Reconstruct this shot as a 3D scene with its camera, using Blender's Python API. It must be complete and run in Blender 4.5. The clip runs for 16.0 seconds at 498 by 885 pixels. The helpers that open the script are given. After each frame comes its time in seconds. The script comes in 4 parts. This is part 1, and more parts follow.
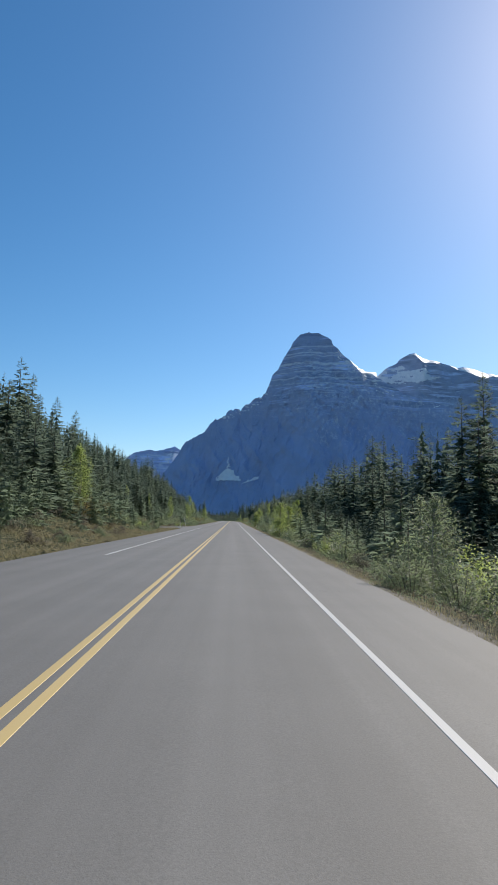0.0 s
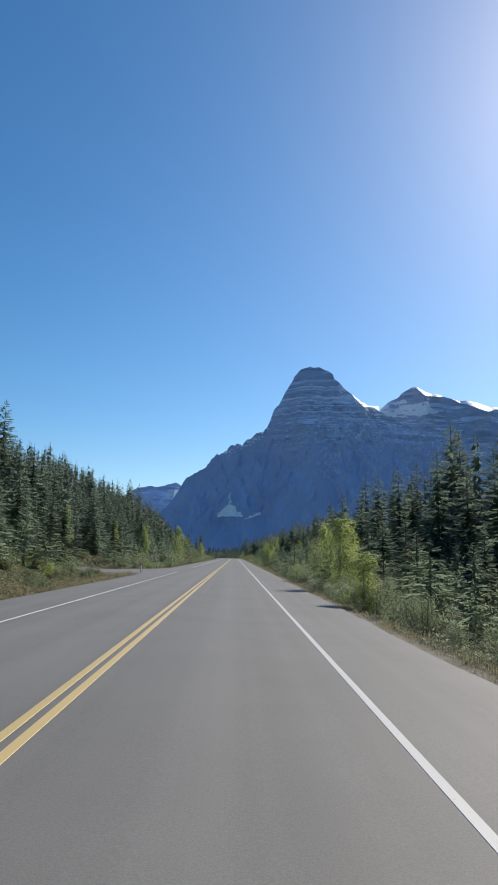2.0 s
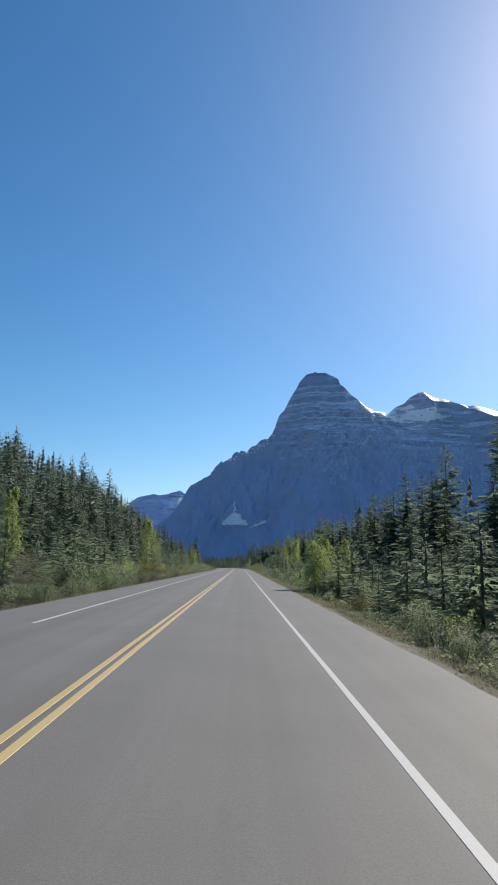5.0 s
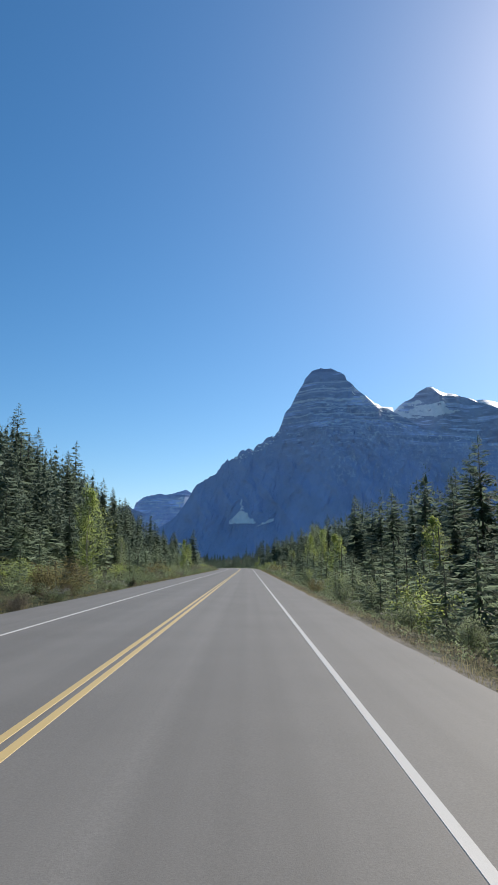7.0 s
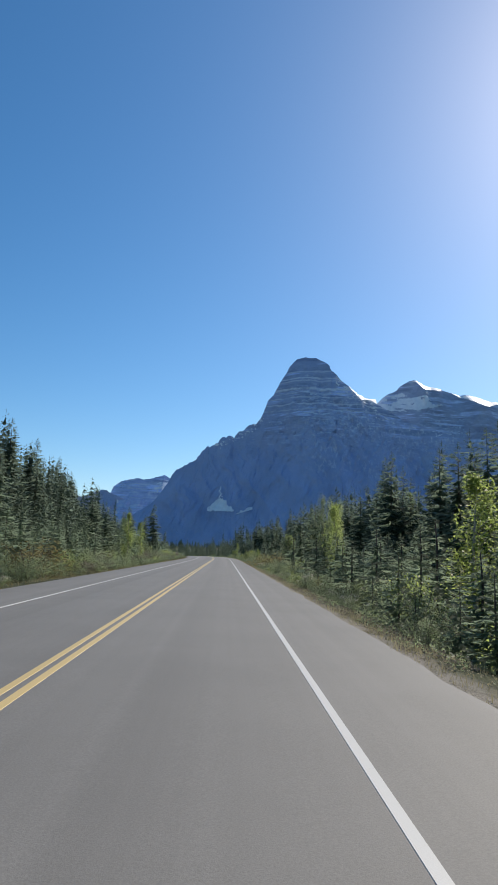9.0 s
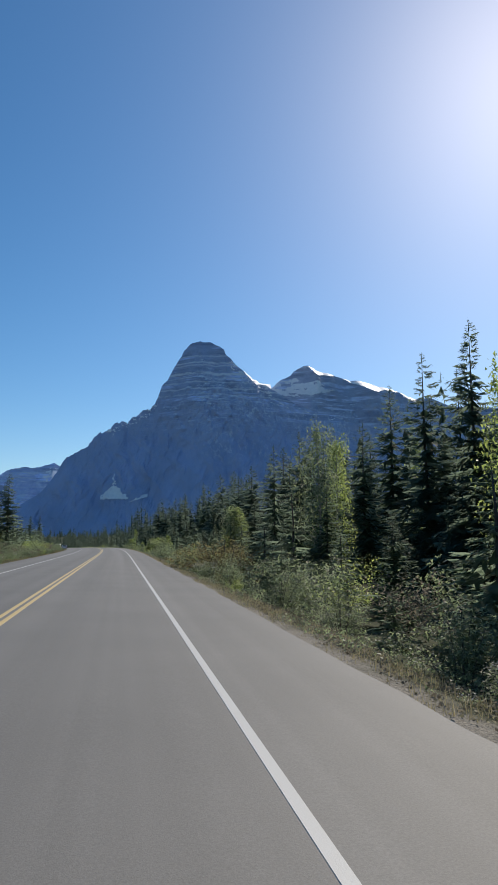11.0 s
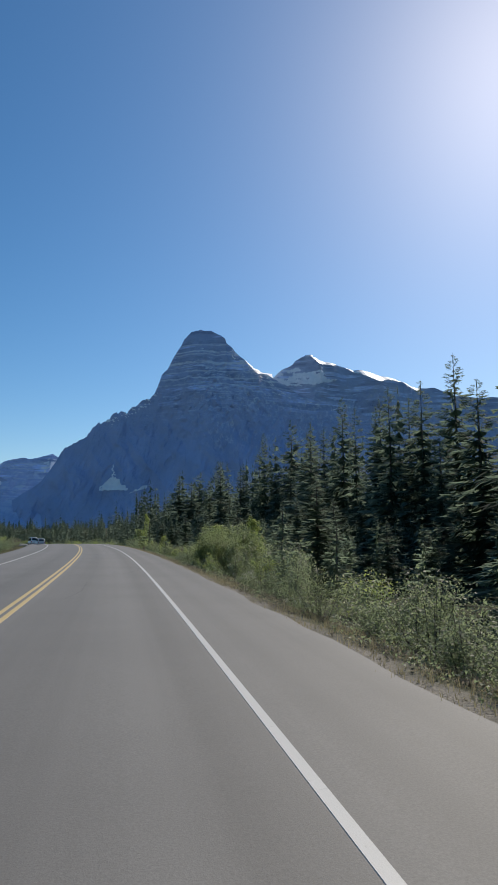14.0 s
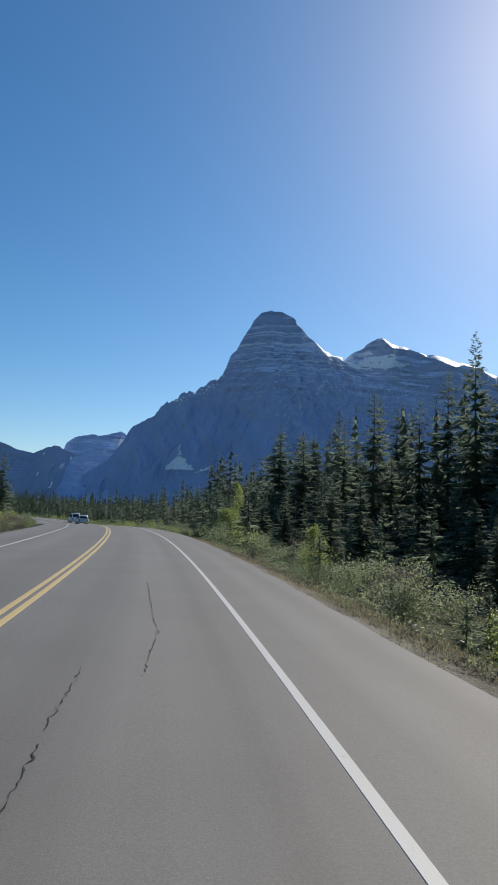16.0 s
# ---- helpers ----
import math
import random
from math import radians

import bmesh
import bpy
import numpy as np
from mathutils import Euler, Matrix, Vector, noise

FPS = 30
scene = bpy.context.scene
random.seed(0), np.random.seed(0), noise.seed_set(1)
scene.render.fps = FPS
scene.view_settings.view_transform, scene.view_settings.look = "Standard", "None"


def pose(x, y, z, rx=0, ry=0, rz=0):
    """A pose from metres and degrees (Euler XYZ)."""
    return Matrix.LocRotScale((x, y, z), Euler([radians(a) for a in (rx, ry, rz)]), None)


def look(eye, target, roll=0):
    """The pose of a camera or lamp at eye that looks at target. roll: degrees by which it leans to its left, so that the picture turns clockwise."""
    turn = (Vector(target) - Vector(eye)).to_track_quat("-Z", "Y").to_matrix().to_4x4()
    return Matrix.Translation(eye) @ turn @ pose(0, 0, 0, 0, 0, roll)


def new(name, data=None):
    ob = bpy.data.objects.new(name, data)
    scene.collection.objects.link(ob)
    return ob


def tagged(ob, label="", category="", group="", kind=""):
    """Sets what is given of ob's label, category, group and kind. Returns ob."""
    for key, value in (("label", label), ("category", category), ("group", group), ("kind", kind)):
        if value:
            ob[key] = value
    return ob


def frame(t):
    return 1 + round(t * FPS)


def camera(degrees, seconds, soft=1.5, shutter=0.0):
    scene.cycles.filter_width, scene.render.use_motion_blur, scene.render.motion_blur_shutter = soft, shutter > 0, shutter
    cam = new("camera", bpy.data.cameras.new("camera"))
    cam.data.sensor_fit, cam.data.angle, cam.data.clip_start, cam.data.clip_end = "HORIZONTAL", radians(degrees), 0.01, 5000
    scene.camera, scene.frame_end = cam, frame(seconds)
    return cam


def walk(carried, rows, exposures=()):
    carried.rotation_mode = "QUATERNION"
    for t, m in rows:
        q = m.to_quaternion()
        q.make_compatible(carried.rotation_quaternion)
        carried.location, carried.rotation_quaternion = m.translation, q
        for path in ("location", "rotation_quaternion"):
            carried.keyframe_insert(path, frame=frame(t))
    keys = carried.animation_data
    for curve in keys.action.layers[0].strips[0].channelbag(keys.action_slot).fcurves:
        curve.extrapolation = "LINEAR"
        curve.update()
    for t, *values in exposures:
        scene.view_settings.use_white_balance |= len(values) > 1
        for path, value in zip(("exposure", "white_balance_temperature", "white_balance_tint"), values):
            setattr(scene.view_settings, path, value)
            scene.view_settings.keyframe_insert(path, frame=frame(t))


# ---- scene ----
PATH = [
    (0, 1.789, 0.000, 1.661, -1.381, 6.621, -1.381),
    (0.5, 1.872, 12.220, 1.661, -1.848, 7.915, -0.359),
    (1, 1.908, 24.441, 1.661, -1.632, 9.128, -0.667),
    (1.5, 1.964, 36.661, 1.661, -1.348, 9.505, -0.945),
    (2, 1.989, 48.882, 1.661, -1.189, 9.754, -1.004),
    (2.5, 2.047, 61.102, 1.661, -1.057, 10.106, -0.816),
    (3, 2.020, 73.323, 1.661, -1.181, 10.502, -1.384),
    (3.5, 2.107, 85.543, 1.661, -0.757, 10.654, -0.631),
    (6, 2.170, 146.646, 1.661, -0.602, 9.984, -0.899),
    (6.5, 2.217, 158.866, 1.661, -0.124, 9.687, -0.666),
    (7, 2.272, 171.086, 1.661, -0.062, 10.422, 0.002),
    (7.5, 2.267, 183.307, 1.661, -0.371, 10.671, -0.610),
    (8, 2.392, 195.527, 1.661, -0.723, 9.653, -0.584),
    (8.5, 2.395, 207.748, 1.661, -0.894, 9.476, -1.400),
    (11, 2.451, 268.850, 1.661, -10.989, 8.420, 0.229),
    (11.5, 2.537, 281.071, 1.661, -13.086, 7.793, 0.840),
    (12, 2.577, 293.291, 1.661, -14.646, 7.433, 0.623),
    (12.5, 2.556, 305.512, 1.661, -14.994, 7.218, 1.235),
    (13, 2.488, 317.732, 1.661, -14.248, 7.149, 1.555),
    (13.5, 2.400, 329.952, 1.661, -13.367, 7.445, 0.732),
    (14, 2.257, 342.175, 1.661, -11.052, 7.720, 0.282),
    (14.5, 2.091, 354.403, 1.661, -9.334, 7.011, -0.254),
    (15, 1.925, 366.635, 1.661, -8.162, 6.888, -1.071),
    (15.5, 1.748, 378.871, 1.661, -7.164, 6.370, -2.272),
    (16, 1.611, 391.116, 1.661, -5.642, 6.216, -2.287),
]
cam = camera(41.39, 16.0)
walk(cam, [(t, pose(x, y, z, 90 + p, r, w)) for t, x, y, z, w, p, r in PATH],
     exposures=[(0, 0.42), (8.5, 0.42), (11, 0.2), (11.5, 0.1), (12.5, -0.08), (13, -0.1), (14, 0.1), (14.5, 0.2), (16, 0.22)])

# ---- world and sun ----
SUN_AZ, SUN_EL = 37.5, 36.3          # degrees to the right of the straight road, and above the horizon
world = bpy.data.worlds.new("world")
scene.world = world
world.use_nodes = True
wn = world.node_tree.nodes
sky = wn.new("ShaderNodeTexSky")
sky.sky_type = "NISHITA"
sky.sun_disc = False
sky.sun_elevation = radians(SUN_EL)
sky.sun_rotation = radians(SUN_AZ)
sky.altitude = 1600
sky.air_density, sky.dust_density, sky.ozone_density = 1.1, 1.6, 3.5
wn["Background"].inputs["Strength"].default_value = 0.096
clear = wn.new("ShaderNodeHueSaturation")
clear.inputs["Hue"].default_value = 0.495
clear.inputs["Saturation"].default_value = 1.25
world.node_tree.links.new(sky.outputs[0], clear.inputs["Color"])
world.node_tree.links.new(clear.outputs[0], wn["Background"].inputs["Color"])
sun = new("sun", bpy.data.lights.new("sun", "SUN"))
sun.data.energy, sun.data.angle, sun.data.color = 3.7, radians(0.5), (1.0, 0.91, 0.78)
a, e = radians(SUN_AZ), radians(SUN_EL)
sun.matrix_world = look((300 * math.sin(a) * math.cos(e), 300 * math.cos(a) * math.cos(e), 300 * math.sin(e)), (0, 0, 0))

# ---- materials ----


def node_mat(name, rough=0.8, spec=0.3):
    m = bpy.data.materials.new(name)
    m.use_nodes = True
    b = m.node_tree.nodes["Principled BSDF"]
    b.inputs["Roughness"].default_value = rough
    b.inputs["Specular IOR Level"].default_value = spec
    return m, m.node_tree.nodes, m.node_tree.links, b


def noise_node(n, l, scale, detail=6.0, vec=None, stretch=None, rough=0.55):
    t = n.new("ShaderNodeTexNoise")
    t.inputs["Scale"].default_value, t.inputs["Detail"].default_value = scale, detail
    t.inputs["Roughness"].default_value = rough
    if vec is not None:
        if stretch:
            mp = n.new("ShaderNodeMapping")
            mp.inputs["Scale"].default_value = stretch
            l.new(vec, mp.inputs["Vector"])
            vec = mp.outputs[0]
        l.new(vec, t.inputs["Vector"])
    return t.outputs["Fac"]


def ramp(n, l, fac, stops):
    r = n.new("ShaderNodeValToRGB")
    els = r.color_ramp.elements
    els.remove(els[1])
    for i, (p, c) in enumerate(sorted(stops)):
        el = els[0] if i == 0 else els.new(p)
        el.position, el.color = p, (*c, 1)
    l.new(fac, r.inputs[0])
    return r.outputs["Color"]


def mix(n, l, fac, a, b, mode="MIX"):
    m = n.new("ShaderNodeMix")
    m.data_type, m.blend_type = "RGBA", mode
    for sock, v in ((m.inputs[0], fac), (m.inputs[6], a), (m.inputs[7], b)):
        if isinstance(v, (int, float)):
            sock.default_value = v
        elif isinstance(v, tuple):
            sock.default_value = (*v, 1)
        else:
            l.new(v, sock)
    return m.outputs[2]


def bump(n, l, b, fac, dist, strength=0.6):
    bp = n.new("ShaderNodeBump")
    bp.inputs["Strength"].default_value, bp.inputs["Distance"].default_value = strength, dist
    l.new(fac, bp.inputs["Height"])
    l.new(bp.outputs[0], b.inputs["Normal"])


def asphalt_mat(name, dark, light):
    m, n, l, b = node_mat(name, 0.72, 0.35)
    uv = n.new("ShaderNodeUVMap").outputs[0]
    co = n.new("ShaderNodeTexCoord").outputs["Object"]
    streak = ramp(n, l, noise_node(n, l, 1.0, 4, uv, (0.9, 0.004, 1)), [(0.35, dark), (0.65, light)])
    stain = ramp(n, l, noise_node(n, l, 0.35, 5, co), [(0.35, (0.94, 0.94, 0.94)), (0.6, (1.02, 1.02, 1.02))])
    grain = ramp(n, l, noise_node(n, l, 55, 3, co), [(0.3, (0.86, 0.86, 0.86)), (0.7, (1.1, 1.1, 1.1))])
    c = mix(n, l, 1.0, streak, stain, "MULTIPLY")
    l.new(mix(n, l, 1.0, c, grain, "MULTIPLY"), b.inputs["Base Color"])
    bump(n, l, b, noise_node(n, l, 90, 2, co), 0.004, 0.35)
    return m


def paint_mat(name, col, worn):
    m, n, l, b = node_mat(name, 0.6, 0.4)
    co = n.new("ShaderNodeTexCoord").outputs["Object"]
    c = ramp(n, l, noise_node(n, l, 9, 8, co, None, 0.7), [(0.24, worn), (0.37, col)])
    l.new(c, b.inputs["Base Color"])
    bump(n, l, b, noise_node(n, l, 80, 2, co), 0.003, 0.4)
    return m


def leaf_mat(name, dark, light, trans=0.35, rough=0.45, spec=0.4, glow=None):
    """Foliage: varied green, glossy on top and letting some light through."""
    m, n, l, b = node_mat(name, rough, spec)
    oi = n.new("ShaderNodeObjectInfo").outputs["Random"]
    isl = n.new("ShaderNodeNewGeometry").outputs["Random Per Island"]
    c = mix(n, l, isl, dark, light)
    tone = ramp(n, l, oi, [(0.0, (0.7, 0.74, 0.75)), (0.5, (1, 1, 1)), (1.0, (1.3, 1.2, 0.95))])
    c = mix(n, l, 1.0, c, tone, "MULTIPLY")
    l.new(c, b.inputs["Base Color"])
    tr = n.new("ShaderNodeBsdfTranslucent")
    g = glow or tuple(min(1.0, v * 1.8) for v in light)
    l.new(mix(n, l, 0.7, c, g), tr.inputs["Color"])
    ms = n.new("ShaderNodeMixShader")
    ms.inputs[0].default_value = trans
    l.new(b.outputs[0], ms.inputs[1])
    l.new(tr.outputs[0], ms.inputs[2])
    l.new(ms.outputs[0], n["Material Output"].inputs["Surface"])
    return m


def plain_mat(name, c1, c2, scale=4.0, rough=0.8, spec=0.3, bd=0.0, stretch=None):
    m, n, l, b = node_mat(name, rough, spec)
    co = n.new("ShaderNodeTexCoord").outputs["Object"]
    f = noise_node(n, l, scale, 7, co, stretch)
    l.new(ramp(n, l, f, [(0.35, c1), (0.65, c2)]), b.inputs["Base Color"])
    if bd:
        bump(n, l, b, f, bd)
    return m


def ground_mat():
    m, n, l, b = node_mat("forest_ground", 0.95, 0.1)
    uv = n.new("ShaderNodeUVMap").outputs[0]
    co = n.new("ShaderNodeTexCoord").outputs["Object"]
    sep = n.new("ShaderNodeSeparateXYZ")
    l.new(uv, sep.inputs[0])
    soil = ramp(n, l, noise_node(n, l, 1.3, 8, co), [(0.3, (0.028, 0.036, 0.018)), (0.5, (0.052, 0.060, 0.030)), (0.7, (0.092, 0.090, 0.052))])
    gravel = ramp(n, l, noise_node(n, l, 30, 4, co), [(0.3, (0.14, 0.127, 0.105)), (0.7, (0.33, 0.302, 0.255))])
    ab = n.new("ShaderNodeMath")
    ab.operation = "ABSOLUTE"
    l.new(sep.outputs[0], ab.inputs[0])
    wob = n.new("ShaderNodeMath")
    wob.operation = "MULTIPLY_ADD"
    l.new(noise_node(n, l, 0.8, 4, co), wob.inputs[0])
    wob.inputs[1].default_value = 2.2
    l.new(ab.outputs[0], wob.inputs[2])
    near = n.new("ShaderNodeMapRange")
    near.inputs["From Min"].default_value, near.inputs["From Max"].default_value = 6.9, 7.9
    near.inputs["To Min"].default_value, near.inputs["To Max"].default_value = 1, 0
    l.new(wob.outputs[0], near.inputs["Value"])
    l.new(mix(n, l, near.outputs[0], soil, gravel), b.inputs["Base Color"])
    bump(n, l, b, noise_node(n, l, 14, 6, co), 0.06, 0.8)
    return m


def math_node(n, l, op, a, b, c=None):
    m = n.new("ShaderNodeMath")
    m.operation = op
    for sock, v in zip(m.inputs, (a, b, c)):
        if isinstance(v, (int, float)):
            sock.default_value = v
        elif v is not None:
            l.new(v, sock)
    return m.outputs[0]


def span(n, l, v, a, b, to_a=0.0, to_b=1.0):
    m = n.new("ShaderNodeMapRange")
    m.interpolation_type = "SMOOTHSTEP"
    for key, x in (("From Min", a), ("From Max", b), ("To Min", to_a), ("To Max", to_b)):
        m.inputs[key].default_value = x
    l.new(v, m.inputs["Value"])
    return m.outputs[0]


def rock_mat(name, low, high, tree_line, dust, snowy=0.5, flecks=0.0, levels=()):
    """Layered rock: beds of lighter and darker stone, thin snow on its ledges above the height dust, woods below
    tree_line. low and high carry distance haze in their blue.
    """
    m, n, l, b = node_mat(name, 0.95, 0.1)
    geo = n.new("ShaderNodeNewGeometry")
    co = geo.outputs["Position"]
    sep = n.new("ShaderNodeSeparateXYZ")
    l.new(co, sep.inputs[0])
    z = sep.outputs[2]
    # lower face: smooth blue tone painted for the haze before it
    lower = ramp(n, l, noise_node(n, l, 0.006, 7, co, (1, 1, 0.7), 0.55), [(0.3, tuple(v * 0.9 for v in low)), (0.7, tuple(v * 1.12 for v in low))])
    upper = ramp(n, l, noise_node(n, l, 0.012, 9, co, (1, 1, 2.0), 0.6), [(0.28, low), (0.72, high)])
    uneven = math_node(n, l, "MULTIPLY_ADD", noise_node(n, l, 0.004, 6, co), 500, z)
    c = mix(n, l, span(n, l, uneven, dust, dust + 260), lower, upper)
    beds = ramp(n, l, noise_node(n, l, 1.0, 4, co, (0.0013, 0.0013, 0.030), 0.62), [(0.38, (0.72, 0.72, 0.75)), (0.52, (0.95, 0.95, 0.96)), (0.58, (1.75, 1.72, 1.66)), (0.64, (1.1, 1.1, 1.1))])
    broken = ramp(n, l, noise_node(n, l, 0.009, 5, co, (1, 1, 1.6)), [(0.40, (0, 0, 0)), (0.56, (1, 1, 1))])
    c = mix(n, l, math_node(n, l, "MULTIPLY", span(n, l, uneven, dust + 190, dust + 420), broken), c, mix(n, l, 1.0, c, beds, "MULTIPLY"))
    # thin snow that lies on ledges, high up
    nz = n.new("ShaderNodeSeparateXYZ")
    l.new(geo.outputs["Normal"], nz.inputs[0])
    ledge = span(n, l, nz.outputs[2], 0.50, 0.78)
    patch = ramp(n, l, noise_node(n, l, 0.011, 7, co, (1, 1, 2.5), 0.65), [(0.40, (0, 0, 0)), (0.56, (1, 1, 1))])
    f = math_node(n, l, "MULTIPLY", math_node(n, l, "MULTIPLY", ledge, patch), span(n, l, uneven, dust + 40, dust + 420, 0.0, snowy))
    c = mix(n, l, f, c, (0.74, 0.77, 0.82))
    if levels:      # beds that hold a line of snow round the summit: height, half thickness, how full
        warped = math_node(n, l, "MULTIPLY_ADD", noise_node(n, l, 0.008, 4, co), 46, z)
        at_z = math_node(n, l, "DIVIDE", math_node(n, l, "SUBTRACT", warped, 823.0), 500.0)
        stops = []
        for mid, half, full in levels:
            for d, g in ((-1.6, 0.0), (-0.7, full), (0.7, full), (1.6, 0.0)):
                stops.append(((mid + d * half - 800) / 500, (g, g, g)))
        gaps = ramp(n, l, noise_node(n, l, 0.016, 6, co, (1, 1, 2.2), 0.65), [(0.36, (0.2, 0.2, 0.2)), (0.48, (1, 1, 1))])
        c = mix(n, l, math_node(n, l, "MULTIPLY", ramp(n, l, at_z, stops), gaps), c, (0.76, 0.78, 0.83))
    if flecks:      # powder caught in gullies that run down the face
        run = ramp(n, l, noise_node(n, l, 0.05, 7, co, (1.0, 0.4, 0.55), 0.72), [(0.52, (0, 0, 0)), (0.63, (1, 1, 1))])
        where = ramp(n, l, noise_node(n, l, 0.0042, 3, co), [(0.38, (0, 0, 0)), (0.62, (1, 1, 1))])
        band = math_node(n, l, "MULTIPLY", span(n, l, z, dust - 420, dust - 120), span(n, l, z, dust + 200, dust + 420, 1.0, 0.25))
        f = math_node(n, l, "MULTIPLY", math_node(n, l, "MULTIPLY", run, where), math_node(n, l, "MULTIPLY", math_node(n, l, "MULTIPLY", band, span(n, l, sep.outputs[0], 250, 700, 0.15, 1.0)), flecks))
        c = mix(n, l, f, c, (0.72, 0.75, 0.80))
    # woods up to an uneven tree line
    line_z = math_node(n, l, "MULTIPLY_ADD", noise_node(n, l, 0.004, 8, co), -420, z)
    wood = span(n, l, line_z, tree_line - 290, tree_line - 140, 1.0, 0.0)
    green = ramp(n, l, noise_node(n, l, 0.08, 5, co), [(0.3, (0.035, 0.055, 0.06)), (0.7, (0.06, 0.085, 0.085))])
    l.new(mix(n, l, wood, c, green), b.inputs["Base Color"])
    bump(n, l, b, noise_node(n, l, 0.04, 9, co, (1, 1, 2.0), 0.65), 10.0, 0.4)
    return m


ASPHALT = asphalt_mat("asphalt", (0.158, 0.152, 0.140), (0.196, 0.189, 0.175))
YELLOW = paint_mat("yellow_paint", (0.56, 0.42, 0.18), (0.32, 0.26, 0.16))
WHITE = paint_mat("white_paint", (0.53, 0.525, 0.50), (0.34, 0.335, 0.32))
CRACK = plain_mat("crack_tar", (0.02, 0.02, 0.02), (0.05, 0.05, 0.05), 30)
GROUND = ground_mat()
NEEDLE = leaf_mat("spruce_needles", (0.034, 0.053, 0.037), (0.060, 0.086, 0.058), 0.52, 0.7, 0.12, (0.31, 0.40, 0.29))
YOUNG = leaf_mat("young_needles", (0.080, 0.114, 0.076), (0.140, 0.178, 0.118), 0.58, 0.7, 0.12, (0.36, 0.455, 0.315))
NEEDLE_FAR = leaf_mat("far_needles", (0.034, 0.053, 0.039), (0.060, 0.085, 0.061), 0.52, 0.75, 0.08, (0.31, 0.395, 0.31))
ASPEN = leaf_mat("aspen_leaves", (0.090, 0.126, 0.038), (0.215, 0.250, 0.074), 0.64, 0.42, 0.4, (0.54, 0.66, 0.20))
WILLOW = leaf_mat("willow_leaves", (0.078, 0.104, 0.064), (0.150, 0.175, 0.106), 0.58, 0.5, 0.3, (0.37, 0.46, 0.24))
DUSK = leaf_mat("dusky_leaves", (0.085, 0.078, 0.062), (0.155, 0.135, 0.105), 0.5, 0.7, 0.15, (0.29, 0.26, 0.20))
OLIVE = leaf_mat("olive_leaves", (0.080, 0.110, 0.045), (0.165, 0.198, 0.080), 0.58, 0.42, 0.4, (0.41, 0.51, 0.21))
RUST = leaf_mat("rusty_leaves", (0.115, 0.100, 0.048), (0.20, 0.178, 0.085), 0.45, 0.7, 0.12, (0.37, 0.33, 0.15))
FLUFF = leaf_mat("seed_fluff", (0.36, 0.35, 0.32), (0.62, 0.60, 0.56), 0.45, 0.7, 0.2, (0.75, 0.73, 0.69))
GRASS = leaf_mat("dry_grass", (0.17, 0.155, 0.095), (0.31, 0.28, 0.175), 0.42, 0.7, 0.2, (0.40, 0.365, 0.23))
BARK = plain_mat("bark", (0.06, 0.052, 0.045), (0.13, 0.115, 0.10), 9, 0.9, 0.2, 0.02, (1, 1, 0.25))
PALE_BARK = plain_mat("pale_bark", (0.22, 0.21, 0.18), (0.48, 0.46, 0.40), 7, 0.8, 0.2, 0.01)
# blue in these rock colours stands for distance haze, strongest on the far ridge
ROCK_HAZED = rock_mat("hazed_mountain_rock", (0.34, 0.405, 0.59), (0.42, 0.475, 0.64), -60, 760, 0.95, 0.8, ((1206, 4, 0.6), (1152, 5, 0.85), (1131, 4, 0.6), (1072, 8, 0.9), (1040, 3, 0.5), (1008, 4, 0.6), (962, 5, 0.6), (918, 4, 0.45)))
ROCK_FAR_HAZED = rock_mat("hazed_far_rock", (0.34, 0.385, 0.52), (0.48, 0.525, 0.64), 60, 720, 0.75)
ROCK_RIDGE_HAZED = rock_mat("hazed_ridge_rock", (0.36, 0.44, 0.66), (0.48, 0.55, 0.74), -300, 250, 0.8)
SNOW = plain_mat("snow", (0.78, 0.80, 0.84), (0.88, 0.89, 0.91), 0.05, 0.6, 0.3)

# ---- the road's line ----
S0, KAP, RAMP = 331.9, 0.002405, 140.0
SS = np.arange(-120.0, 1000.0, 1.0)
kap = KAP * np.clip((SS - S0) / RAMP, 0, 1)
psi = np.cumsum(kap)
LX = np.cumsum(-np.sin(psi))
LY = -121 + np.cumsum(np.cos(psi))


def at(s, lat, z=0.0):
    p = np.interp(s, SS, psi)
    z -= 1.5 * min(1.0, max(0.0, (s - 425) / 95)) ** 2      # the road falls gently past the bend
    return (float(np.interp(s, SS, LX) + lat * math.cos(p)), float(np.interp(s, SS, LY) + lat * math.sin(p)), z)


def crown(lat):
    return -0.0205 * abs(lat)


GL = [-150, -110, -80, -60, -45, -35, -28, -23, -19, -16, -13, -11, -9.5, -8.4, -7.6, -7.0, -6.75, -6.5, -5, 5, 5.6, 5.8, 6.1, 6.6, 7.2, 8, 9, 10, 11.5, 13, 15, 18, 22, 28, 36, 46, 60, 80, 110, 150]
HEIGHT_L = [(6.5, -0.2), (7.2, -0.3), (9, -0.55), (12, -0.35), (16, 0.4), (22, 2.4), (30, 6.2), (40, 11.2), (57, 18), (90, 27), (150, 38)]
HEIGHT_R = [(5.6, -0.18), (6.1, -0.2), (7, -0.42), (9, -1.0), (12, -1.5), (20, -1.8), (35, -1.6), (60, -1), (150, 1)]


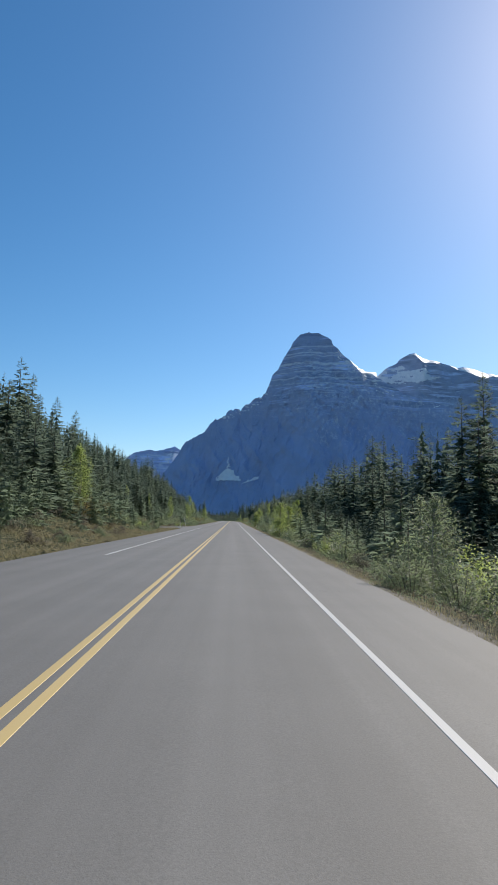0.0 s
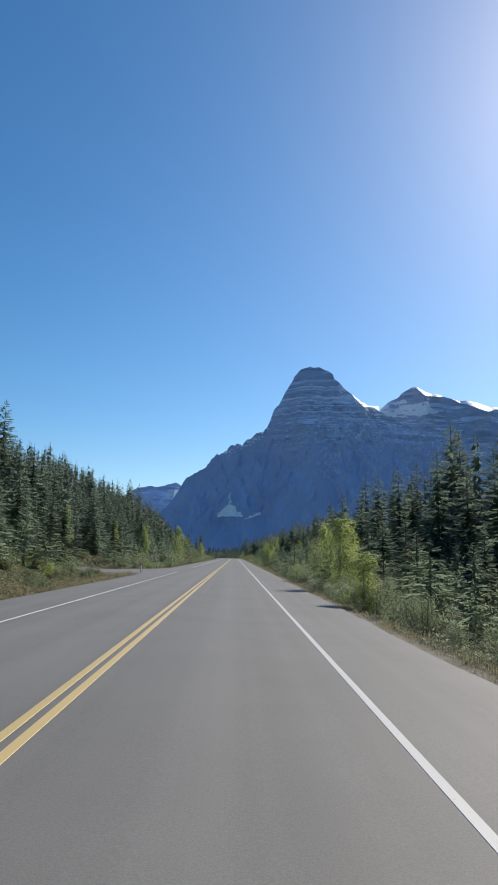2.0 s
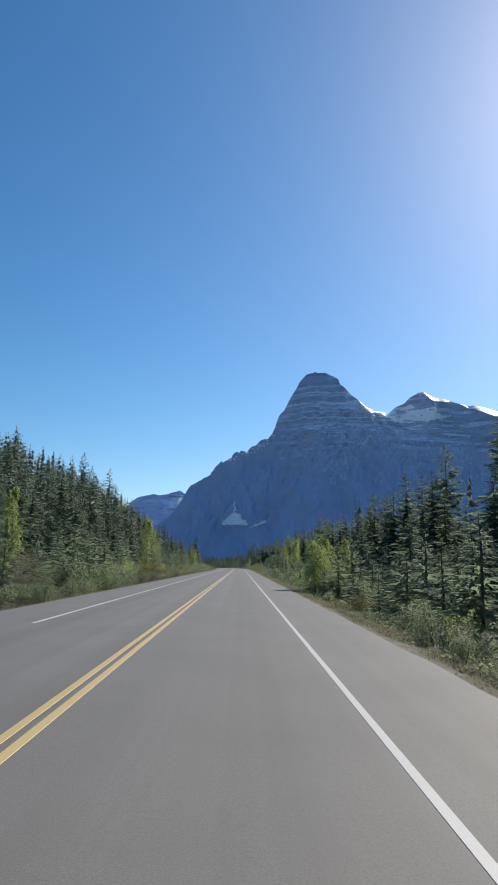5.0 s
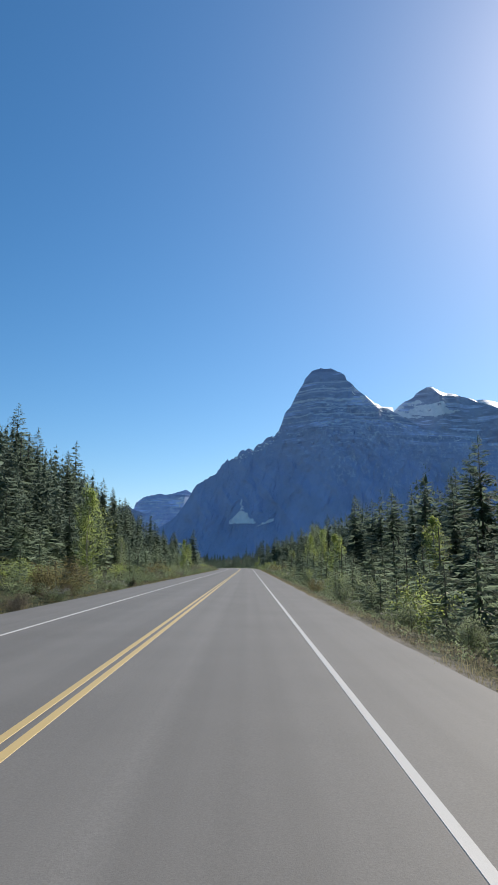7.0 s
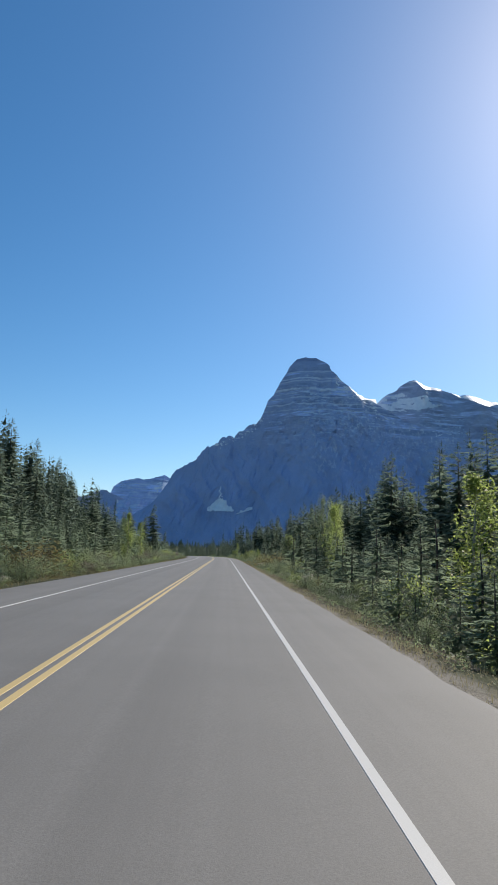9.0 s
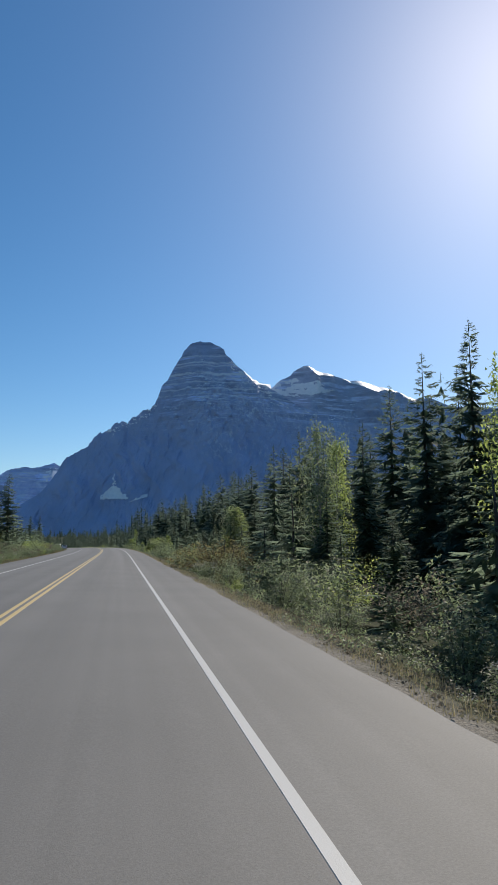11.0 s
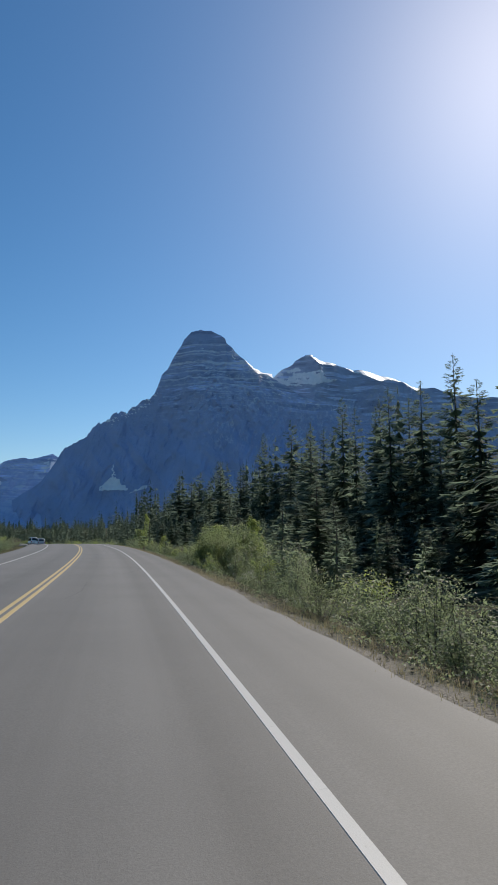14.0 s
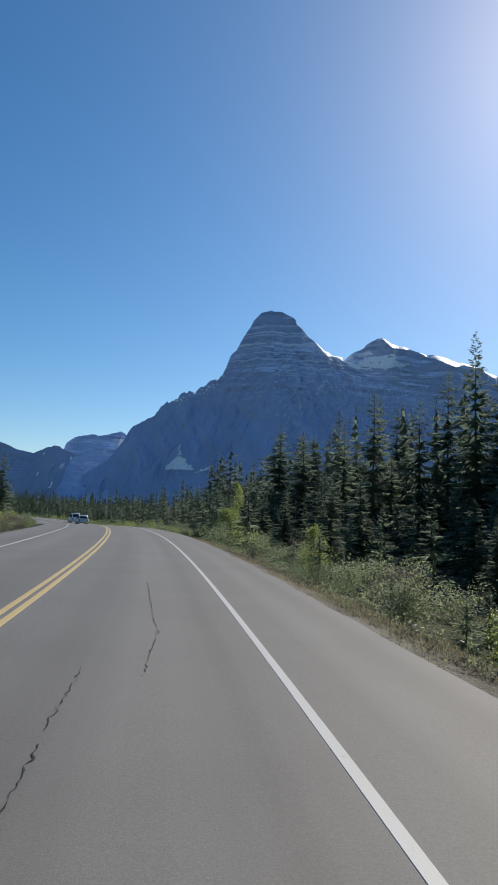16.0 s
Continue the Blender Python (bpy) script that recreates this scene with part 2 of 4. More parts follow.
def ground_z(s, lat):
    if -6.5 < lat < 5.6:
        return crown(lat) - 0.10
    tab = HEIGHT_L if lat < 0 else HEIGHT_R
    z = float(np.interp(abs(lat), *zip(*tab)))
    if lat < -14 and s > 390:      # the hill ends where the road bends
        z = z * max(0.0, 1 - (s - 390) / 60) + 0.3 * min(1.0, (s - 390) / 60)
    if lat < -9:      # an eroded bank of bare earth, and the levelled mouth of the side road
        z += 1.7 * math.exp(-((s - 84) / 16) ** 2 - ((lat + 17) / 4.5) ** 2)
        mouth = math.exp(-((s - 127) / 9.5) ** 4) * max(0.0, min(1.0, (26 + lat) / 6))
        z = z * (1 - mouth) + mouth * (-0.45 + 0.06 * max(0.0, -lat - 14))
    away = min(1.0, max(0.0, (abs(lat) - 6.5) / 4))
    if lat < -9:
        away *= 1 - mouth
    return z + away * 0.5 * noise.noise((s * 0.06, lat * 0.12, 3.0)) + min(away, 0.3) * 0.3 * noise.noise((s * 0.5, lat * 0.6, 8.0))


# ---- mesh helpers ----
def mesh(name, verts, faces, mat, smooth=False, uvs=None):
    me = bpy.data.meshes.new(name)
    me.from_pydata(verts if isinstance(verts, list) else verts.tolist(), [], faces if isinstance(faces, list) else faces.tolist())
    me.materials.append(mat)
    if uvs is not None:
        lay = me.uv_layers.new(name="UVMap")
        ix = np.empty(len(me.loops), dtype=np.int32)
        me.loops.foreach_get("vertex_index", ix)
        lay.data.foreach_set("uv", np.asarray(uvs, dtype=np.float32)[ix].ravel())
    if smooth:
        me.polygons.foreach_set("use_smooth", np.ones(len(me.polygons), dtype=bool))
    me.update()
    return me


def child(name, me, parent, label=""):
    ob = new(name, me)
    ob.parent = parent
    return tagged(ob, label)


def strip(name, mat, s_list, lats, zf, skirt=0.0, flare=0.04, ragged=0.0):
    """A band along the road: rows at s, columns at lats, with edges that go down by skirt."""
    verts, uvs, faces = [], [], []
    cols = list(lats)
    for s in s_list:
        row = [(la, zf(s, la)) for la in cols]
        if ragged:
            row[-1] = (cols[-1] + ragged * (noise.noise((s * 0.35, 1, 0)) + 0.6 * noise.noise((s * 1.1, 5, 0))), row[-1][1])
        if skirt:
            row = [(cols[0] - flare, row[0][1] - skirt)] + row + [(row[-1][0] + flare, row[-1][1] - skirt)]
        for la, z in row:
            verts.append(at(s, la, z))
            uvs.append((la, s))
    w = len(cols) + (2 if skirt else 0)
    for i in range(len(s_list) - 1):
        for j in range(w - 1):
            k = i * w + j
            faces.append((k, k + 1, k + w + 1, k + w))
    return mesh(name, verts, faces, mat, False, uvs)


# ---- ground and road ----
g_s = [float(v) for v in np.arange(-110, 960, 5)]
verts, uvs, faces = [], [], []
for s in g_s:
    for la in GL:
        verts.append(at(s, la, ground_z(s, la)))
        uvs.append((la, s))
w = len(GL)
for i in range(len(g_s) - 1):
    for j in range(w - 1):
        k = i * w + j
        faces.append((k, k + 1, k + w + 1, k + w))
n_s = len(g_s)
loop = [j for j in range(w)] + [i * w + w - 1 for i in range(1, n_s)] + [(n_s - 1) * w + j for j in range(w - 2, -1, -1)] + [i * w for i in range(n_s - 2, 0, -1)]
cx, cy = -40.0, 430.0
ring = loop
for grow, zz in ((1.6, 6.0), (3.0, 2.0), (9.0, -3.0)):
    nxt = []
    for k, src in zip(ring, loop):
        x, y, z = verts[src]
        nxt.append(len(verts))
        verts.append((cx + (x - cx) * grow, cy + (y - cy) * grow, zz))
        uvs.append((200, uvs[src][1]))
    for a0 in range(len(loop)):
        b0 = (a0 + 1) % len(loop)
        faces.append((ring[a0], nxt[a0], nxt[b0], ring[b0]))
    ring = nxt
tagged(new("ground", mesh("ground", verts, faces, GROUND, True, uvs)), "gravelly verge with dry grass running into forest floor", "ground", kind="structure")

r_s = [float(v) for v in np.arange(-100, 900, 1.5)]
road = tagged(new("road", strip("road", ASPHALT, r_s, [-6.7, -5.2, -3.8, -1.9, 0, 1.9, 3.8, 5.0, 5.75], lambda s, la: crown(la), 0.16, 0.10, 0.17)),
              "weathered grey asphalt two-lane highway with paved shoulders", "road", kind="structure")


def line(name, mat, s_a, s_b, lat, width, label):
    ss = [float(v) for v in np.arange(s_a, s_b, 2.0)] + [float(s_b)]
    me = strip(name, mat, ss, [lat - width / 2, lat + width / 2], lambda s, la: crown(la) + 0.005, 0.004, 0.004)
    return tagged(new(name, me), label, "road marking", kind="structure")


line("yellow_line", YELLOW, -100, 900, -0.11, 0.11, "worn yellow centre line painted on the asphalt")
line("yellow_line", YELLOW, -100, 900, 0.11, 0.11, "worn yellow centre line painted on the asphalt")
line("white_line", WHITE, -100, 900, 3.65, 0.10, "worn white edge line painted on the asphalt")
for s_a, s_b in ((30, 117), (142, 900)):
    line("white_line", WHITE, s_a, s_b, -3.85, 0.10, "thin white edge line painted on the asphalt")

# side road that leaves on one side
verts, faces, uvs = [], [], []
for i in range(17):
    la = -6.5 - i * 1.0
    half = 6.3 + 7 * max(0.0, 1 - i / 7.0) ** 2
    for j in range(-1, 10):
        edge = j in (-1, 9)
        s = 124.5 + half * (min(8, max(0, j)) / 4 - 1) + 0.25 * i + (2.6 * (1 if j == 9 else -1) if edge else 0)
        verts.append(at(s, la, ground_z(s, la) - 0.08 if edge or i == 16 else -0.125 - 0.02 * min(i, 6) + 0.06 * max(0, i - 8)))
        uvs.append((la, s))
for i in range(16):
    for j in range(10):
        k = i * 11 + j
        faces.append((k + 11, k + 12, k + 1, k))
tagged(new("side_road", mesh("side_road", verts, faces, ASPHALT, False, uvs)), "paved side road joining the highway", "road", kind="structure")

# ---- mountains ----


def fract(x, y, z, octaves=5):
    v, amp, f = 0.0, 1.0, 1.0
    for _ in range(octaves):
        v += amp * noise.noise((x * f, y * f, z * f))
        amp, f = amp * 0.5, f * 2.1
    return v


def lattice(ix, iy, seed):
    h = (ix * 374761393 + iy * 668265263 + int(seed * 1000) * 974634777) & 0xFFFFFFFF
    h = ((h ^ (h >> 13)) * 1274126177) & 0xFFFFFFFF
    return ((h ^ (h >> 16)) & 0xFFFF) / 32767.5 - 1.0


def fbm(x, y, seed, octaves=5, gain=0.5):
    """Fractal value noise on whole arrays, about -1 to 1."""
    x, y = np.broadcast_arrays(np.asarray(x, float), np.asarray(y, float))
    out, amp = np.zeros(x.shape), 1.0
    for k in range(octaves):
        ix, iy = np.floor(x).astype(np.int64), np.floor(y).astype(np.int64)
        fx, fy = x - ix, y - iy
        fx, fy = fx * fx * (3 - 2 * fx), fy * fy * (3 - 2 * fy)
        a = lattice(ix, iy, seed + k) * (1 - fx) + lattice(ix + 1, iy, seed + k) * fx
        b = lattice(ix, iy + 1, seed + k) * (1 - fx) + lattice(ix + 1, iy + 1, seed + k) * fx
        out += amp * (a * (1 - fy) + b * fy)
        x, y, amp = x * 2.03 + 17.3, y * 2.03 + 5.1, amp * gain
    return out


def shelf(x, x_a, x_b):
    """How deep a shelf is along its length: 0 at its ends, 1 in the middle."""
    u = np.clip((np.asarray(x) - x_a) / (x_b - x_a), 0, 1)
    return np.clip(np.minimum(u * 4, (1 - u) * 2.2), 0, 1) * (0.8 + 0.25 * np.sin(u * 11 + x_a))


def mountain(name, profile, ridge_y, steep, mat, label, xs, nv=120, rough=1.0, seed=0.0, foot=-5.0, crags=(), bed=30.0, low_beds=620.0, slabs=()):
    """A rock face under a skyline: beds that step back in ledges, gullies, and blocky crags along the stretches named in crags."""
    far = (ridge_y - 195) / 4305
    xs_p, zs_p = zip(*[(x * far, z * far) for x, z in profile])
    xs = np.asarray(xs) * far
    nu = len(xs)
    top = np.interp(xs, xs_p, zs_p) + rough * (5 * fbm(xs / 45, 0.5, seed, 4) - 4)
    teeth = np.zeros(nu)
    for x_a, x_b, tall in crags:
        inside = np.clip((xs - x_a) / 40, 0, 1) * np.clip((x_b - xs) / 40, 0, 1)
        block = fbm(np.floor(xs / 23 + 0.6 * fbm(xs / 60, 2.5, seed, 2)) * 0.37, 7.5, seed + 3, 2)
        teeth += inside * tall * (0.75 * np.clip(block, -0.4, 1) + 0.5 * np.abs(fbm(xs / 22, 3.5, seed + 6, 2)))
    X, V = np.meshgrid(xs, np.linspace(0, 1, nv), indexing="ij")
    T = top[:, None]
    Z = foot + (T - foot) * V
    yr = (ridge_y + 70 * fbm(xs / 420, 1.5, seed + 5, 3))[:, None]
    # beds: the slope climbs in cliffs and ledges whose levels run level across the face
    q = Z / bed + 1.3 * fbm(0.5, Z / (bed * 3.1), seed + 8, 3) + 0.45 * fbm(X / 330, Z / 260, seed + 1, 3)
    fr = q - np.floor(q)
    stepped = (np.floor(q) + np.clip((fr - 0.62) / 0.38, 0, 1) - q) * bed
    strong = np.clip((Z - low_beds) / 260, 0, 1) * (0.5 + 0.6 * fbm(X / 260, Z / 140, seed + 4, 3))
    Zs = np.clip(Z + stepped * strong * 0.9, foot, None)
    Vs = np.clip((Zs - foot) / (T - foot), 0, 1)
    Y = yr - steep * T * (1 - Vs) ** 1.12
    side = np.clip(4 * V * (1 - V), 0, 1)
    for x_a, x_b, drop in slabs:      # gentle shelves just under the crest, where snow stays
        depth = drop * shelf(X / far, x_a, x_b)
        Y -= np.minimum(T - Z, depth) * (1.75 - steep) * np.clip(1 - (T - Z - depth) / 260, 0, 1)
        side *= 1 - np.clip(depth / 25, 0, 1) * (1 - np.clip((T - Z - depth) / 80, 0, 1))
    ridged = 1 - np.abs(fbm(X / 230 + Z / 520, Z / 700, seed + 9, 4))
    ribs = 1 - np.abs(fbm(X / 74 - Z / 210, Z / 260, seed + 10, 4))
    Y -= rough * side * (58 * (ridged - 0.6) + 24 * (ribs - 0.6) + (2 + 9 * np.clip((Z - 500) / 300, 0, 1)) * fbm(X / 26, Z / 20, seed + 11, 4))
    X2 = X + rough * side * 12 * fbm(X / 80, Z / 80, seed + 2, 3)
    rows = [np.stack([X2, Y, Z + teeth[:, None] * V ** 14], 2)]
    for back, drop in ((0.25, 0.75), (1.0, 0.0)):
        yb = np.minimum(yr[:, 0] + 40 + steep * top * back * 0.4, 4900)
        rows.append(np.stack([xs, yb, foot + (top - foot) * drop], 1)[:, None])
    P = np.concatenate(rows, 1)
    w = nv + 2
    k = (np.arange(nu - 1)[:, None] * w + np.arange(w - 1)[None]).ravel()
    ob = new(name, mesh(name, P.reshape(-1, 3), np.stack([k, k + w, k + w + 1, k + 1], 1), mat, False))
    return tagged(ob, label, "mountain"), P[:, :nv]


MAIN = [(-1000, 20), (-806, 97), (-580, 232), (-469, 312), (-387, 430), (-355, 490), (-332, 520), (-248, 562), (-191, 610), (-163, 652), (-134, 687), (-68, 706), (-39, 745), (9, 764), (37, 755),
        (57, 784), (95, 803), (124, 833), (172, 852), (201, 882), (221, 917), (250, 1004), (289, 1049), (329, 1139), (359, 1189), (379, 1220), (395, 1256), (439, 1297), (498, 1321), (567, 1317), (624, 1280),
        (653, 1250), (662, 1216), (700, 1179), (737, 1139), (785, 1099), (832, 1055), (921, 1010), (976, 985), (1176, 897), (1489, 807), (1810, 737), (2400, 620)]
SECOND = [(700, 700), (921, 949), (976, 1006), (1045, 1069), (1115, 1109), (1135, 1135), (1195, 1172), (1235, 1172), (1310, 1140), (1416, 1116), (1492, 1106), (1540, 1086), (1579, 1092), (1637, 1084), (1688, 1066), (1811, 1036),
          (2024, 979), (2135, 999), (2288, 938), (2701, 926), (3200, 800)]
LEFT = [(-2200, 520), (-1500, 400), (-1142, 300), (-900, 280), (-760, 330), (-737, 397), (-711, 419), (-672, 441), (-623, 450), (-538, 453), (-471, 466), (-411, 487), (-369, 463), (-306, 421), (-150, 340), (0, 260)]
SPUR = [(-2200, 560), (-1500, 470), (-1142, 392), (-1037, 345), (-929, 322), (-849, 359), (-800, 371), (-743, 352), (-665, 316), (-596, 277), (-528, 255), (-458, 198), (-380, 120)]
MAIN_SLABS = ((775, 915, 46),)
SECOND_SLABS = ((1192, 1420, 72), (1486, 1880, 90), (1885, 2045, 56))
main_x = np.concatenate([np.linspace(-1000, -520, 40, endpoint=False), np.linspace(-520, 1500, 430, endpoint=False), np.linspace(1500, 2400, 60)])
main_peak, main_grid = mountain("mountain", MAIN, 4500, 0.57, ROCK_HAZED, "steep layered grey rock mountain tinted with blue haze, dusted with snow on its ledges", main_x, 220, 1.0, 1.3,
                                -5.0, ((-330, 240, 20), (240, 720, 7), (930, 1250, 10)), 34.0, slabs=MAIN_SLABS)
second_peak, second_grid = mountain("mountain", SECOND, 4760, 0.62, ROCK_FAR_HAZED, "broad grey rock mountain tinted with blue haze, with snowfields on top", np.concatenate([np.linspace(700, 950, 20, endpoint=False), np.linspace(950, 1900, 290, endpoint=False), np.linspace(1900, 3200, 60)]), 150, 0.7, 7.7,
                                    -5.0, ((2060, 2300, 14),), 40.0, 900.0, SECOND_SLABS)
left_peak, left_grid = mountain("mountain", LEFT, 4800, 1.1, ROCK_RIDGE_HAZED, "distant rock ridge with blue haze in its colour, above the trees", np.linspace(-2200, 0, 220), 80, 0.7, 4.1,
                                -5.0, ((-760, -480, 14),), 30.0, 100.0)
spur, spur_grid = mountain("mountain", SPUR, 4650, 0.62, ROCK_FAR_HAZED, "lower rocky spur tinted with blue haze, with gullies, before the distant ridge", np.linspace(-2200, -380, 200), 80, 0.8, 5.6,
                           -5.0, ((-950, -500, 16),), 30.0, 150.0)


def snow_patch(grid, inside, label, lift=7.0, kind=""):
    """Snow that lies on those quads of the slope that inside(x, z) picks."""
    nu, nv = grid.shape[:2]
    verts, faces, seen = [], [], {}
    for i in range(nu - 1):
        for j in range(nv - 1):
            c = (grid[i, j] + grid[i + 1, j + 1]) / 2
            if inside(c[0], c[2]):
                f = []
                for k in ((i, j), (i + 1, j), (i + 1, j + 1), (i, j + 1)):
                    if k not in seen:
                        seen[k] = len(verts)
                        p = grid[k]
                        verts.append((p[0], p[1] - lift, p[2] + lift * 0.5))
                    f.append(seen[k])
                faces.append(tuple(f))
    if faces:
        tagged(new("snowfield", mesh("snowfield", verts, faces, SNOW, True)), label, "snow", kind=kind)


def blob(cx, cz, rx, rz, seed, cut=1.0):
    return lambda x, z: ((x - cx) / rx) ** 2 + ((z - cz) / rz) ** 2 < cut + 1.6 * fract(x / 40, z / 40, seed, 3)


snow_patch(main_grid, lambda x, z: -118 < x < 45 and 240 + 10 * fract(x / 30, 0, 2, 2) < z < 330 - 0.95 * abs(x + 35) + 25 * fract(x / 25, z / 25, 1, 2), "shaded snow patch in a gully low on the rock face")
snow_patch(main_grid, lambda x, z: 55 < x < 158 and 0 < z - (222 + 0.3 * (x - 55)) < 0.22 * (x - 48) + 8 * fract(x / 20, 0, 4, 2), "shaded strips of snow low on the rock face", 7.0, "stuff")
snow_patch(main_grid, lambda x, z: 690 < x < 960 and 8 < np.interp(x, (665, 724, 803, 921, 976), (1213, 1143, 1073, 1013, 985)) - z < 75
           and fract(x / 34 + z / 30, z / 13, 3, 4) > 0.12, "many small snow patches on ledges of the rock face", 7.0, "stuff")
snow_patch(main_grid, lambda x, z: 930 < x < 1420 and abs(z - np.interp(x, (930, 1060, 1420), (905, 872, 800))) < 22
           and fract(x / 30, z / 12, 5, 4) > 0.42, "scattered snow patches below the saddle", 7.0, "stuff")
snow_patch(main_grid, lambda x, z: abs(x + 40 - 7 * fract(0, z / 20, 8, 2)) < 4.5 - 0.03 * (z - 325) and 318 < z < 400, "thin tongue of snow in a gully")
snow_patch(main_grid, blob(-75, 690, 18, 10, 50, 0.7), "small snow patches on the ridge", 7.0, "stuff")
snow_patch(second_grid, lambda x, z: 1030 < x < 1475 and np.interp(x, (1030, 1260, 1475), (1015, 985, 1045)) + 14 * fract(x / 30, 1, 6, 2) < z < np.interp(x, (1030, 1120, 1180, 1260, 1330, 1475), (1085, 1135, 1165, 1105, 1100, 1060)) + 26 * fract(x / 45, z / 60, 9, 3)
           and fract(x / 120, z / 30, 7, 3) + 0.003 * (1060 - z) > -0.2, "broad shaded snowfield broken by ledges on the face of the peak", 5.0, "stuff")
snow_patch(main_grid, lambda x, z: -60 < x < 235 and 6 < np.interp(x, (-68, 9, 95, 172, 221, 250), (706, 764, 803, 852, 917, 1004)) - z < 60
           and fract(x / 16 + z / 22, z / 15, 14, 3) > 0.30, "small snow patches under the jagged ridge", 6.0, "stuff")
snow_patch(spur_grid, lambda x, z: -900 < x < -500 and abs(z - 205 - 0.12 * (x + 800)) < 150 and fract(x / 26 + 9, z / 70, 3, 3) > 0.62, "snow streaks in gullies of the spur", 7.0, "stuff")
snow_patch(left_grid, lambda x, z: abs(x + 446 - 0.35 * (z - 450)) < 36 and 405 < z < 478 and fract(x / 24, z / 30, 21, 3) > -0.1, "broken snow patches near the top of the distant ridge", 7.0, "stuff")
snow_patch(left_grid, blob(-474, 386, 13, 14, 33, 0.7), "small snow patch on the distant ridge", 7.0)


def shelf_snow(grid, slabs, far, labels):
    """Sunlit snow that fills the shelves under a crest."""
    tops = grid[:, -1]
    for (x_a, x_b, drop), label in zip(slabs, labels):
        snow_patch(grid, lambda x, z: x_a < x / far < x_b and np.interp(x, tops[:, 0], tops[:, 2]) - z < drop * shelf(x / far, x_a, x_b) * 0.97 + 3 * fract(x / 20, z / 20, 3, 2), label, 2.0)


P2 = (4760 - 195) / 4305
verts, faces = [], []
for i in range(25):      # snow that fills the saddle between the two peaks
    x = 838 + 148 * i / 24
    xt = 838 + 132 * i / 24
    low = float(np.interp(x, (838, 907, 990), (1041, 992, 958))) + 5 * fract(x / 14, 2, 1, 2)
    high = 1043 - 0.06 * (x - 838)
    y = 4478.0
    back = (high - low) / 0.42 + 6
    k = 1 + back / 4320
    verts += [(x, y, low), ((x + xt) / 2 * (1 + k) / 2, y + back / 2, (low * 0.45 + high * 0.55) * (1 + k) / 2), (xt * k, y + back, high * k), (xt * k, y + back + 60, high * k - 30)]
for i in range(24):
    for j in range(3):
        k = i * 4 + j
        faces.append((k, k + 4, k + 5, k + 1))
tagged(new("snowfield", mesh("snowfield", verts, faces, SNOW, True)), "bright snow in the saddle between two peaks", "snow")
shelf_snow(main_grid, MAIN_SLABS, 1.0, ("thin bright snow along the shoulder of the peak",))
shelf_snow(second_grid, SECOND_SLABS, P2, ("bright snow along the crest of the peak", "bright sunlit snowfield below the crest", "bright sunlit snowfield below the far crest"))

# ---- trees and shrubs ----


